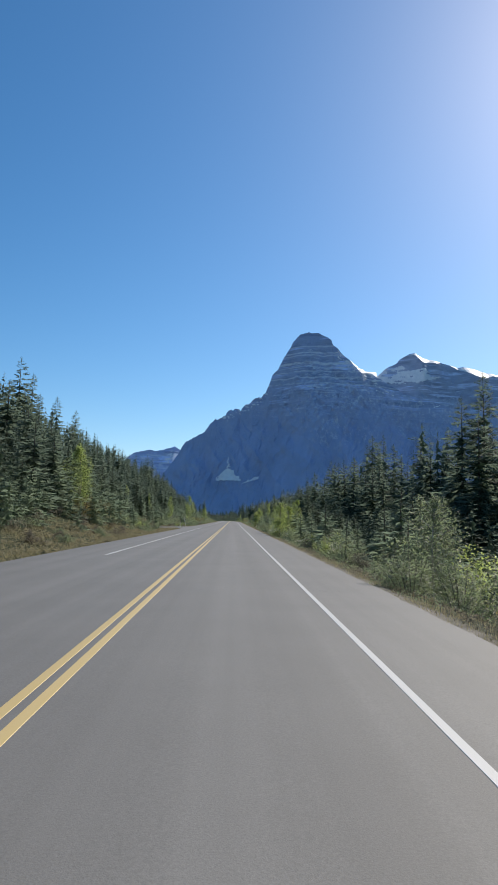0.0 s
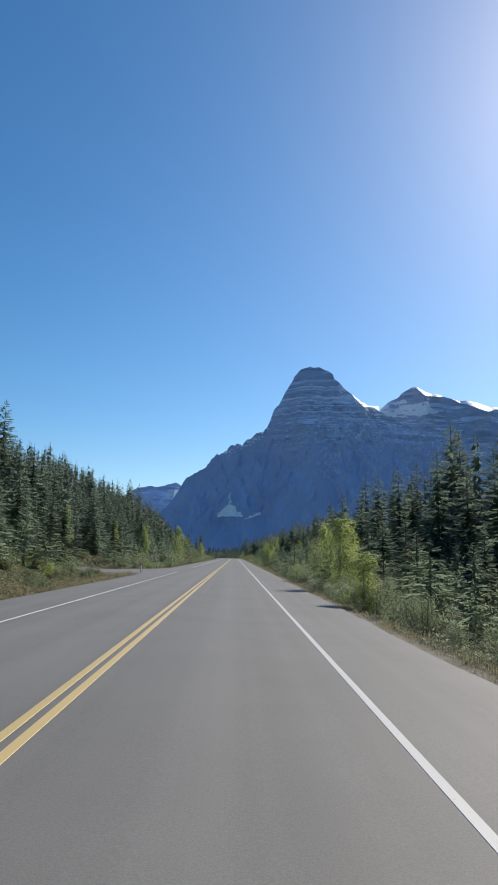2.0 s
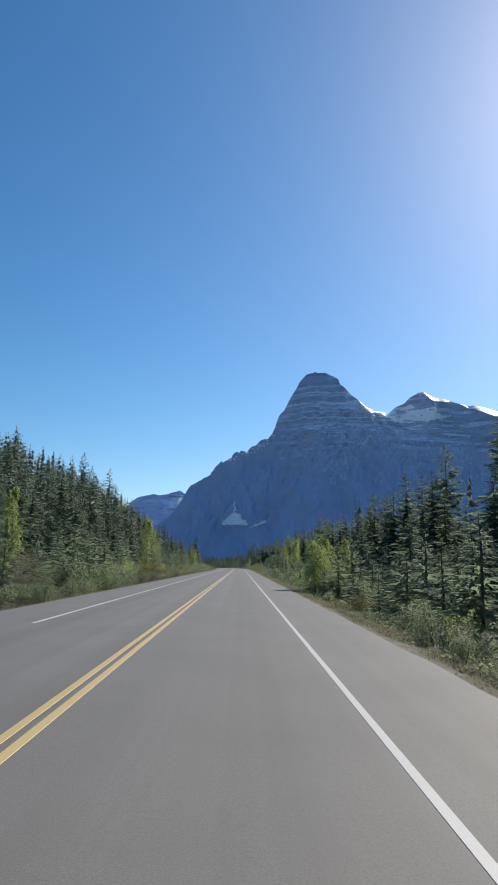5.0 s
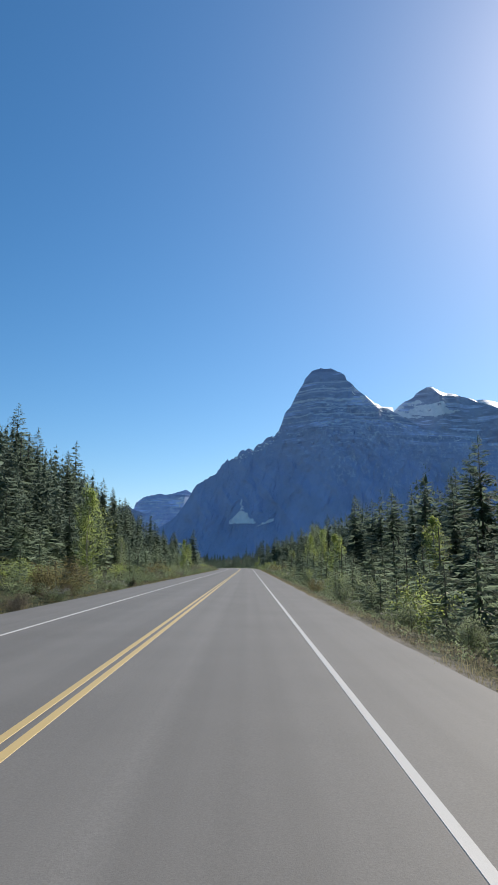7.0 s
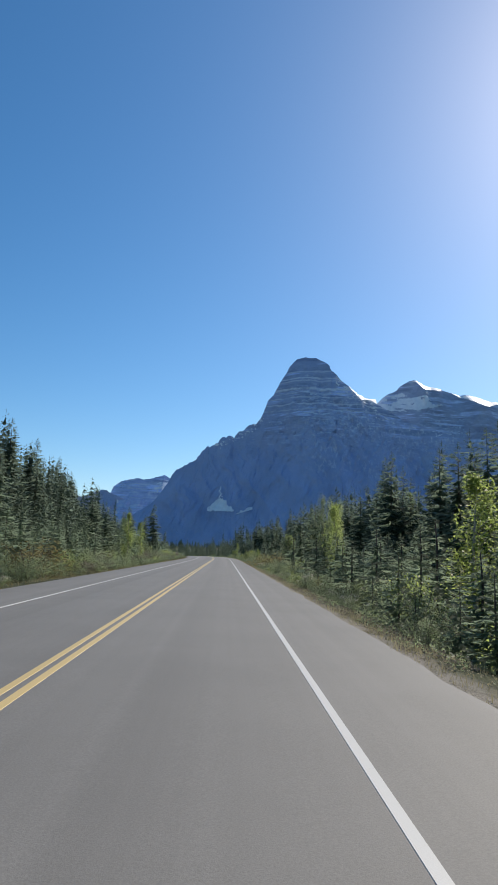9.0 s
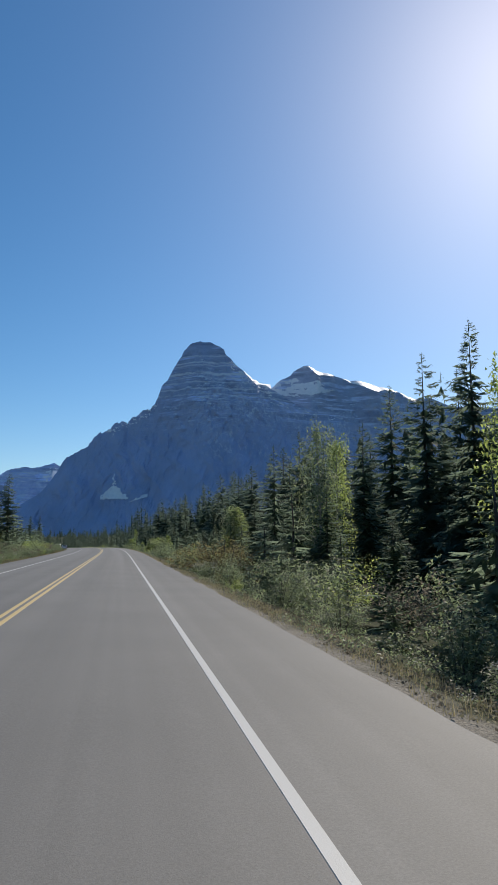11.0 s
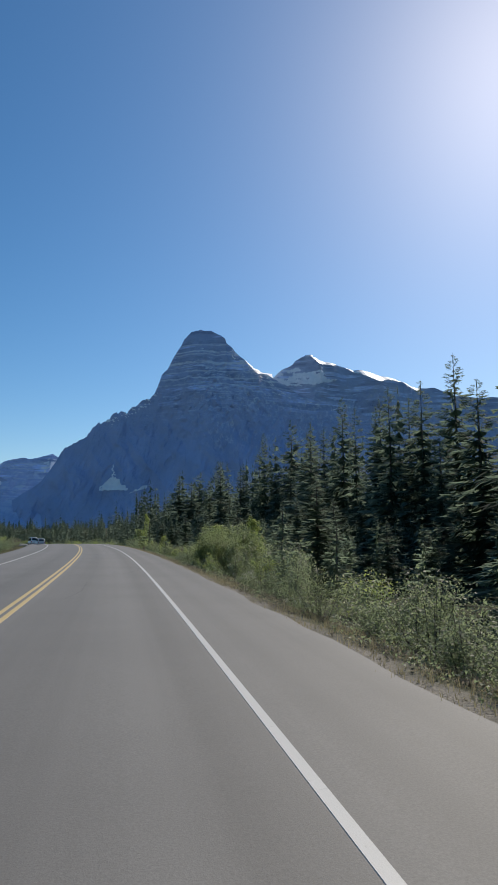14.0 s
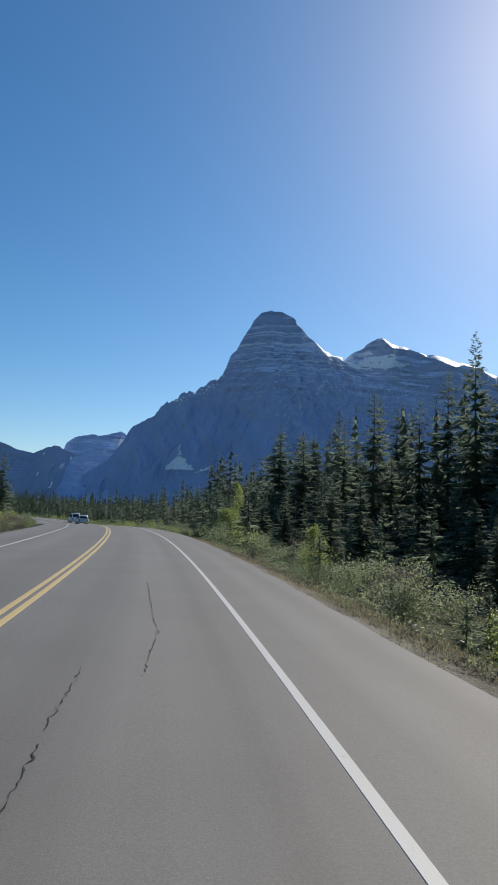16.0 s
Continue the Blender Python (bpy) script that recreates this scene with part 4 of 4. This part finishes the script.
for s, lat, h, wd, kind in ((177, -10.5, 2.9, 1.5, 1), (181, -11.5, 2.7, 1.5, 0), (186, -11, 2.2, 1.4, 1), (98, -10.4, 1.4, 1.2, 0), (101, -12.5, 1.6, 1.3, 2), (104, -10.2, 1.3, 1.2, 0), (107, -12.2, 1.7, 1.2, 1),
                            (110, -10.6, 1.2, 1.1, 0), (111, -13.8, 1.7, 1.3, 0), (95, -13.5, 1.6, 1.3, 1), (92, -11.0, 1.2, 1.3, 0), (106, -15.5, 1.9, 1.3, 2), (100, -16.5, 1.9, 1.4, 0), (136.5, -9.8, 0.8, 1.2, 0),
                            (138, -11.5, 0.9, 1.3, 3), (137, -13.8, 0.9, 1.3, 1), (139, -16, 1.2, 1.3, 0), (140, -18.5, 1.3, 1.4, 1), (402, 9.0, 1.7, 1.0, 2), (403.2, 9.8, 1.4, 0.9, 2), (395.3, 9.5, 1.4, 1.0, 2), (420, 9.6, 1.6, 1.0, 2),
                            (330, 8.5, 2.3, 1.0, 4), (331.2, 9.1, 2.0, 0.9, 2), (337, 9.2, 2.4, 1.1, 0)):
    plant(shrubs[kind], s, lat, h, wd, None, R)
for o in protos:
    if o not in used:
        plant(o, 200, 30, PROTO_H[o])

# ---- the forest behind, past counting ----


def before_aspen(s, la):
    """Whether a young tree here would hide one of the aspens."""
    if la > 0:
        return any(-2 < a[0] - s < 22 and la < a[1] + 1.5 for a in ASPEN_R if a[1] > 11)
    return any(-2 < a[0] - s < 25 and la > a[1] - 2 for a in ASPEN_L if a[0] > 150)



def forest(name, spots, seed, label, detail, stout=0.16, mat=None, core=0.36):
    rng = random.Random(seed)
    kinds = []
    for k in range(6):
        v, f = conifer(rng, 1.0, stout + 0.02 * (k % 3), *detail, low=0.03, core=core, ragged=0.35)
        kinds.append((np.array(v), np.array(f)))
    VV, FF, n = [], [], 0
    for x, y, z, h in spots:
        v, f = kinds[rng.randrange(6)]
        a, wd = rng.uniform(0, 6.283), rng.uniform(0.8, 1.25)
        c, s_ = math.cos(a), math.sin(a)
        p = np.stack([(v[:, 0] * c - v[:, 1] * s_) * h * wd + x, (v[:, 0] * s_ + v[:, 1] * c) * h * wd + y, v[:, 2] * h + z], 1)
        VV.append(p)
        FF.append(f + n)
        n += len(p)
    ob = new(name, mesh(name, np.concatenate(VV), np.concatenate(FF), mat or NEEDLE_FAR))
    return tagged(ob, label, "forest", kind="stuff")


R2 = random.Random(9)
near_spots, mid_spots, far_spots = [], [], []
for _ in range(330):
    s, la = R2.uniform(40, 540), 27 + 27 * R2.random() ** 1.2
    near_spots.append((*at(s, la, ground_z(s, la) - 0.3), R2.uniform(13, 18.5)))
for _ in range(380):
    s, la = R2.uniform(70, 400), -(34 + 34 * R2.random() ** 1.1)
    near_spots.append((*at(s, la, ground_z(s, la) - 0.3), under_line(s, la, R2.uniform(13.5, 18.5))))
for _ in range(700):
    s = R2.uniform(440, 980)
    la = R2.choice([1, 1, 1, -1]) * (15 + 100 * R2.random() ** 1.6)
    if la < 0 and s < 700:
        la -= 7
    k = max(0.0, min(1.0, (580 - s) / 60))
    (mid_spots if s < 620 and -30 < la < 60 else far_spots).append((*at(s, la, ground_z(s, la) - 0.3), R2.uniform(6, 9) + k * (R2.uniform(5, 9) if abs(la) > 25 else 0.0)))
for _ in range(220):
    s, la = R2.uniform(250, 600), 50 + 60 * R2.random()
    (mid_spots if la < 70 else far_spots).append((*at(s, la, ground_z(s, la) - 0.3), R2.uniform(13, 18)))
for _ in range(420):
    x, y = R2.uniform(-420, 330), R2.uniform(880, 1500)
    far_spots.append((x, y, R2.uniform(-1, 3), R2.uniform(9, 14)))
low_spots, deep_spots, bend_spots = [], [], []
for _ in range(700):
    s, la = R2.uniform(10, 520), 13.0 + 15.5 * R2.random() ** 1.2
    if not before_aspen(s, la) and (s < 262 or la > 15.5 or R2.random() < 0.3):
        (low_spots if la < 17.5 and s > 80 else deep_spots).append((*at(s, la, ground_z(s, la) - 0.2), R2.uniform(2.2, 4.0) + 0.24 * (la - 12)))
for _ in range(420):      # young trees round the outside of the bend
    s, la = R2.uniform(455, 700), 10.5 + 24 * R2.random() ** 1.3
    bend_spots.append((*at(s, la, ground_z(s, la) - 0.3), R2.uniform(3, 6.5) + 0.28 * (la - 10)))
for _ in range(760):
    s, la = R2.uniform(50, 470), -(12.8 + 18 * R2.random())
    if (not 112 < s < 139 or la < -24) and not before_aspen(s, la):
        (low_spots if la > -19 else deep_spots).append((*at(s, la, ground_z(s, la) - 0.2), R2.uniform(2.5, 5.5) + (0.2 * (-la - 13) if s < 390 else 0)))
for _ in range(230):
    s, la = R2.uniform(60, 385), -(22 + 12 * R2.random())
    near_spots.append((*at(s, la, ground_z(s, la) - 0.3), under_line(s, la, R2.uniform(8, 13.5))))
forest("undergrowth", low_spots, 6, "dense feathery young spruces before the forest", (13, 3, 6), 0.24, YOUNG, 0.2)
forest("undergrowth", deep_spots, 8, "dense young spruces filling the forest edge", (12, 3, 4), 0.22, None, 0.3)
forest("forest", bend_spots, 12, "dense dark young spruces round the outside of the bend", (13, 3, 4), 0.2, None, 0.4)
forest("forest", near_spots, 3, "dense dark spruce forest behind the first trees", (16, 3, 4), 0.19)
forest("forest", mid_spots, 14, "spruce forest closing the bend of the road", (13, 3, 3), 0.18)
forest("forest", far_spots, 4, "distant dark spruce forest filling the valley", (12, 5, 0), 0.17, None, 0.85)

# ---- verge grass ----


def verge_grass(name, count, lat_a, lat_b, s_a, s_b, tall, mat, seed, label):
    rng = random.Random(seed)
    V, F = [], []
    while len(F) < count:
        s0, l0 = rng.uniform(s_a, s_b), lat_a + (lat_b - lat_a) * rng.random()
        if lat_a < 0 and 114 < s0 < 133:
            continue
        bare = noise.noise((s0 * 0.25, l0 * 0.5, 1.0))
        if bare < -0.15:
            continue
        for _ in range(9):
            s, la = s0 + rng.gauss(0, 0.16), l0 + rng.gauss(0, 0.14)
            x, y, z = at(s, la, ground_z(s, la) - 0.02)
            h, a, b = tall * rng.uniform(0.35, 1.1), rng.uniform(0, 6.283), rng.uniform(0.1, 0.6)
            wd = 0.004 + 0.005 * rng.random()
            n = len(V)
            V += [(x - wd * math.sin(a), y + wd * math.cos(a), z), (x + wd * math.sin(a), y - wd * math.cos(a), z), (x + h * b * math.cos(a), y + h * b * math.sin(a), z + h)]
            F.append((n, n + 1, n + 2))
    tagged(new(name, mesh(name, V, F, mat)), label, "grass", kind="stuff")


def verge_weeds(name, count, lat_a, lat_b, s_a, s_b, tall, size, mat, seed, label, tuft=14):
    """Low leafy growth in drifts, thinning out towards the asphalt."""
    rng = random.Random(seed)
    V, F = [], []
    while len(F) < count:
        s0, l0 = rng.uniform(s_a, s_b), lat_a + (lat_b - lat_a) * rng.random()
        if (lat_a < 0 and 114 < s0 < 133) or noise.noise((s0 * 0.3, l0 * 0.7, seed)) < -0.12:
            continue
        x, y, z = at(s0, l0, ground_z(s0, l0))
        h = tall * rng.uniform(0.3, 1.0) * min(1.0, 0.45 + abs(l0 - lat_a) / 1.2)
        v, f = leaves(rng, tuft, [(x, y, z + h * 0.45, 0.16, h * 0.5)], size)
        n = len(V)
        V += v
        F += [tuple(i + n for i in q) for q in f]
    tagged(new(name, mesh(name, V, F, mat)), label, "weeds", kind="stuff")


verge_grass("verge_grass", 65000, 5.85, 7.9, 2, 440, 0.19, GRASS, 1, "dry yellowish grass and weeds along the gravel verge")
verge_grass("verge_grass", 30000, -7.0, -17.0, 24, 114, 0.42, GRASS, 7, "tall pale dry grass on the open verge")
verge_grass("verge_grass", 22000, -7.0, -12.0, 24, 440, 0.28, GRASS, 2, "dry yellowish grass and weeds along the gravel verge")
verge_weeds("verge_weeds", 60000, 6.1, 7.6, 2, 440, 0.22, 0.055, DUSK, 3, "low brownish weeds along the gravel verge", 7)
verge_weeds("verge_weeds", 42000, 6.3, 8.4, 2, 440, 0.5, 0.06, WILLOW, 4, "low grey-green weeds along the gravel verge", 10)
verge_weeds("verge_weeds", 26000, 5.95, 7.3, 2, 440, 0.16, 0.05, GRASS, 6, "sparse pale dry weeds in the gravel verge", 6)
verge_weeds("verge_weeds", 34000, -7.0, -15.0, 26, 116, 0.5, 0.12, GRASS, 8, "tall pale dry grass tufts on the open verge", 12)
verge_weeds("verge_weeds", 45000, 8.0, 13.5, 2, 440, 0.6, 0.10, WILLOW, 9, "dense low growth between the shrubs and young spruces", 12)
verge_weeds("verge_weeds", 12000, -8.0, -24.0, 134, 150, 0.5, 0.10, GRASS, 10, "pale dry grass tufts beside the side road", 12)
verge_weeds("verge_weeds", 16000, -6.9, -10.0, 30, 440, 0.45, 0.07, RUST, 5, "low brownish weeds along the gravel verge")

# ---- cracks in the asphalt ----


def crack(points, width, seed, label="narrow dark crack in the asphalt"):
    rng = random.Random(seed)
    fine = []
    for (s0, l0), (s1, l1) in zip(points, points[1:]):
        n = max(2, int(math.hypot(s1 - s0, (l1 - l0) * 2) / 0.09))
        for k in range(n):
            u = k / n
            fine.append((s0 + (s1 - s0) * u, l0 + (l1 - l0) * u))
    V, F = [], []
    for i, (s, la) in enumerate(fine):
        j = fine[min(i + 1, len(fine) - 1)]
        k = fine[max(i - 1, 0)]
        ds, dl = j[0] - k[0], j[1] - k[1]
        q = math.hypot(ds, dl) or 1.0
        s, la = s + rng.gauss(0, 0.014), la + rng.gauss(0, 0.012)
        w = width * rng.choice((0.1, 0.4, 0.8, 1.1, 1.4)) * rng.uniform(0.7, 1.2) * (0.3 if i in (0, len(fine) - 1) else 1)
        for sd in (-1, 1):
            a, b = s - sd * dl / q * w, la + sd * ds / q * w
            V.append(at(a, b, crown(b) + 0.007))
    for i in range(len(fine) - 1):
        if noise.noise((i * 0.13, seed * 3.7, 0.0)) > -0.5:
            F.append((2 * i, 2 * i + 1, 2 * i + 3, 2 * i + 2))
    tagged(new("crack", mesh("crack", V, F, CRACK)), label, "crack", kind="structure")


crack([(370.4, 2.12), (370.68, 2.36), (370.8, 2.5), (371.0, 2.68), (371.1, 2.84), (371.56, 2.95), (372.07, 3.04), (372.53, 3.11), (372.78, 3.22), (373.26, 3.4), (373.59, 3.58), (374.0, 3.85), (374.51, 4.03), (375.0, 4.11), (375.34, 4.31)], 0.006, 1)
crack([(373.59, 3.58), (374.05, 3.52), (374.26, 3.42), (375.03, 3.55), (375.77, 3.83), (376.68, 3.91), (377.48, 3.88), (378.43, 3.79), (379.98, 3.68)], 0.0055, 2)
crack([(392.5, 1.32), (391.3, 1.38), (389.1, 1.36), (387.6, 1.38), (386.7, 1.4), (384.9, 1.57), (384.3, 1.73), (383.8, 1.71), (383.5, 1.79), (383.3, 2.0), (383.25, 2.3), (383.3, 2.92), (383.2, 3.23), (383.0, 3.3)], 0.006, 3)
crack([(366.4, 1.35), (365.0, 1.32), (363.6, 1.32), (362.4, 1.32), (361.3, 1.18), (360.0, 1.0)], 0.006, 4)
crack([(398.5, 1.49), (397.6, 1.48), (396.7, 1.45), (395.8, 1.45), (394.0, 1.46), (392.5, 1.33)], 0.006, 5)
crack([(407.2, 2.11), (402.1, 2.23), (400.6, 2.31), (399.1, 2.2), (398.0, 2.15)], 0.006, 6)
crack([(16.7, 4.6), (16.7, 3.63), (16.7, 3.11), (16.64, 2.74), (16.56, 2.33), (16.5, 1.6)], 0.005, 7)

# ---- marker posts at the side road ----
POST = plain_mat("post_white", (0.55, 0.55, 0.52), (0.75, 0.75, 0.72), 6, 0.6)
DARK = plain_mat("dark_plastic", (0.015, 0.015, 0.016), (0.03, 0.03, 0.032), 8, 0.5)


def marker_post(s, lat, lean, tall, thick, bands, label):
    """A slim post with dark bands at the given heights."""
    ob = new("marker_post")
    v, f = tube([(0, 0, -0.4), (0, 0, tall - 0.05), (0, 0, tall)], [thick, thick * 0.9, thick * 0.6], 10)
    child("post", mesh("post", v, f, POST, True), ob)
    for z in bands:
        v, f = tube([(0, 0, z - 0.07), (0, 0, z + 0.07)], [thick * 1.12, thick * 1.12], 10)
        child("band", mesh("band", v, f, DARK, True), ob, "black band")
    ob.matrix_basis = Matrix.Translation(at(s, lat, ground_z(s, lat))) @ Matrix.Rotation(lean, 4, "Y")
    return tagged(ob, label, "marker post", "marker posts")


marker_post(116.2, -7.4, 0.0, 1.15, 0.06, (1.0,), "short upright white roadside marker post with black band")
marker_post(131.7, -7.4, -0.28, 1.95, 0.05, (1.15,), "tall thin white marker pole leaning over the side road")

# ---- vehicles on the far bend ----
GLASS = plain_mat("tinted_glass", (0.02, 0.025, 0.03), (0.03, 0.035, 0.04), 2, 0.08, 0.6)
TYRE = plain_mat("tyre_rubber", (0.015, 0.015, 0.015), (0.03, 0.03, 0.03), 12, 0.9)
LAMP_RED = plain_mat("red_lens", (0.35, 0.02, 0.02), (0.45, 0.03, 0.03), 3, 0.3)


def car_paint(name, col):
    m, n, l, b = node_mat(name, 0.28, 0.5)
    co = n.new("ShaderNodeTexCoord").outputs["Object"]
    l.new(ramp(n, l, noise_node(n, l, 3, 4, co), [(0.3, tuple(c * 0.9 for c in col)), (0.7, col)]), b.inputs["Base Color"])
    b.inputs["Metallic"].default_value = 0.25
    return m


def loft(sections):
    """Closed skin through rings of equal length."""
    V, F, n = [], [], len(sections[0])
    for sec in sections:
        V += sec
    for i in range(len(sections) - 1):
        for k in range(n):
            q = (k + 1) % n
            F.append((i * n + k, i * n + q, (i + 1) * n + q, (i + 1) * n + k))
    F.append(tuple(range(n))[::-1])
    F.append(tuple((len(sections) - 1) * n + k for k in range(n)))
    return V, F


def car_ring(y, half, z0, z1, r=0.12):
    return [(-half + r, y, z0), (half - r, y, z0), (half, y, z0 + r), (half, y, z1 - r), (half - r, y, z1), (-half + r, y, z1), (-half, y, z1 - r), (-half, y, z0 + r)]


def make_suv(name, paint, s, lat, tall, label):
    ob = new(name)
    lower = loft([car_ring(-2.3, 0.80, 0.42, 0.95), car_ring(-2.15, 0.92, 0.32, 1.02), car_ring(-0.8, 0.94, 0.30, 1.05), car_ring(1.0, 0.94, 0.30, 1.02), car_ring(2.1, 0.90, 0.34, 0.92), car_ring(2.3, 0.78, 0.42, 0.80)])
    child("body", mesh("body", *lower, paint, True), ob)
    cab = loft([car_ring(-2.2, 0.84, 0.95, 1.10, 0.06), car_ring(-2.0, 0.80, 0.95, tall - 0.05, 0.1), car_ring(-1.7, 0.78, 0.95, tall, 0.1), car_ring(0.2, 0.78, 0.95, tall, 0.1), car_ring(1.1, 0.84, 0.95, 1.08, 0.06)])
    child("cabin", mesh("cabin", *cab, paint, True), ob)
    rear = loft([[(-0.68, -2.19, 1.12), (0.68, -2.19, 1.12), (0.60, -2.06, tall - 0.16), (-0.60, -2.06, tall - 0.16)], [(-0.68, -2.13, 1.12), (0.68, -2.13, 1.12), (0.60, -2.0, tall - 0.16), (-0.60, -2.0, tall - 0.16)]])
    child("rear_window", mesh("rear_window", *rear, GLASS), ob, "dark tinted glass")
    for sd in (-1, 1):
        x = sd * 0.80
        side = loft([[(x + sd * 0.035, -1.75, 1.1), (x + sd * 0.035, 0.6, 1.1), (x + sd * 0.015, 0.15, tall - 0.14), (x + sd * 0.015, -1.6, tall - 0.14)], [(x - sd * 0.03, -1.75, 1.1), (x - sd * 0.03, 0.6, 1.1), (x - sd * 0.05, 0.15, tall - 0.14), (x - sd * 0.05, -1.6, tall - 0.14)]])
        child("side_window", mesh("side_window", *side, GLASS), ob, "dark tinted glass")
        lamp = loft([car_ring(-2.33, 0.09, 0.72, 1.0, 0.03), car_ring(-2.2, 0.10, 0.70, 1.02, 0.03)])
        child("tail_lamp", mesh("tail_lamp", [(v[0] + sd * 0.72, v[1], v[2]) for v in lamp[0]], lamp[1], LAMP_RED), ob, "red tail lamp")
        for y in (-1.4, 1.45):
            tv, tf = tube([(0, 0, -0.11), (0, 0, -0.09), (0, 0, 0.09), (0, 0, 0.11)], [0.30, 0.35, 0.35, 0.30], 18)
            wheel = child("wheel", mesh("wheel", [(sd * 0.84 + v[2], y + v[0], 0.35 + v[1]) for v in tv], tf, TYRE, True), ob)
            rv, rf = tube([(0, 0, -0.01), (0, 0, 0.01)], [0.2, 0.18], 14)
            child("rim", mesh("rim", [(sd * 0.955 + v[2], y + v[0], 0.35 + v[1]) for v in rv], rf, POST, True), wheel, "grey metal rim")
    head = float(np.interp(s, SS, psi))
    ob.matrix_basis = Matrix.Translation(at(s, lat, crown(lat))) @ Matrix.Rotation(head, 4, "Z")
    return tagged(ob, label, "car")


make_suv("car", car_paint("silver_paint", (0.62, 0.63, 0.65)), 521, 1.7, 1.75, "silver sport utility car on the far bend")
make_suv("van", car_paint("white_car_paint", (0.78, 0.78, 0.77)), 532, 1.9, 2.0, "white tall van on the far bend")
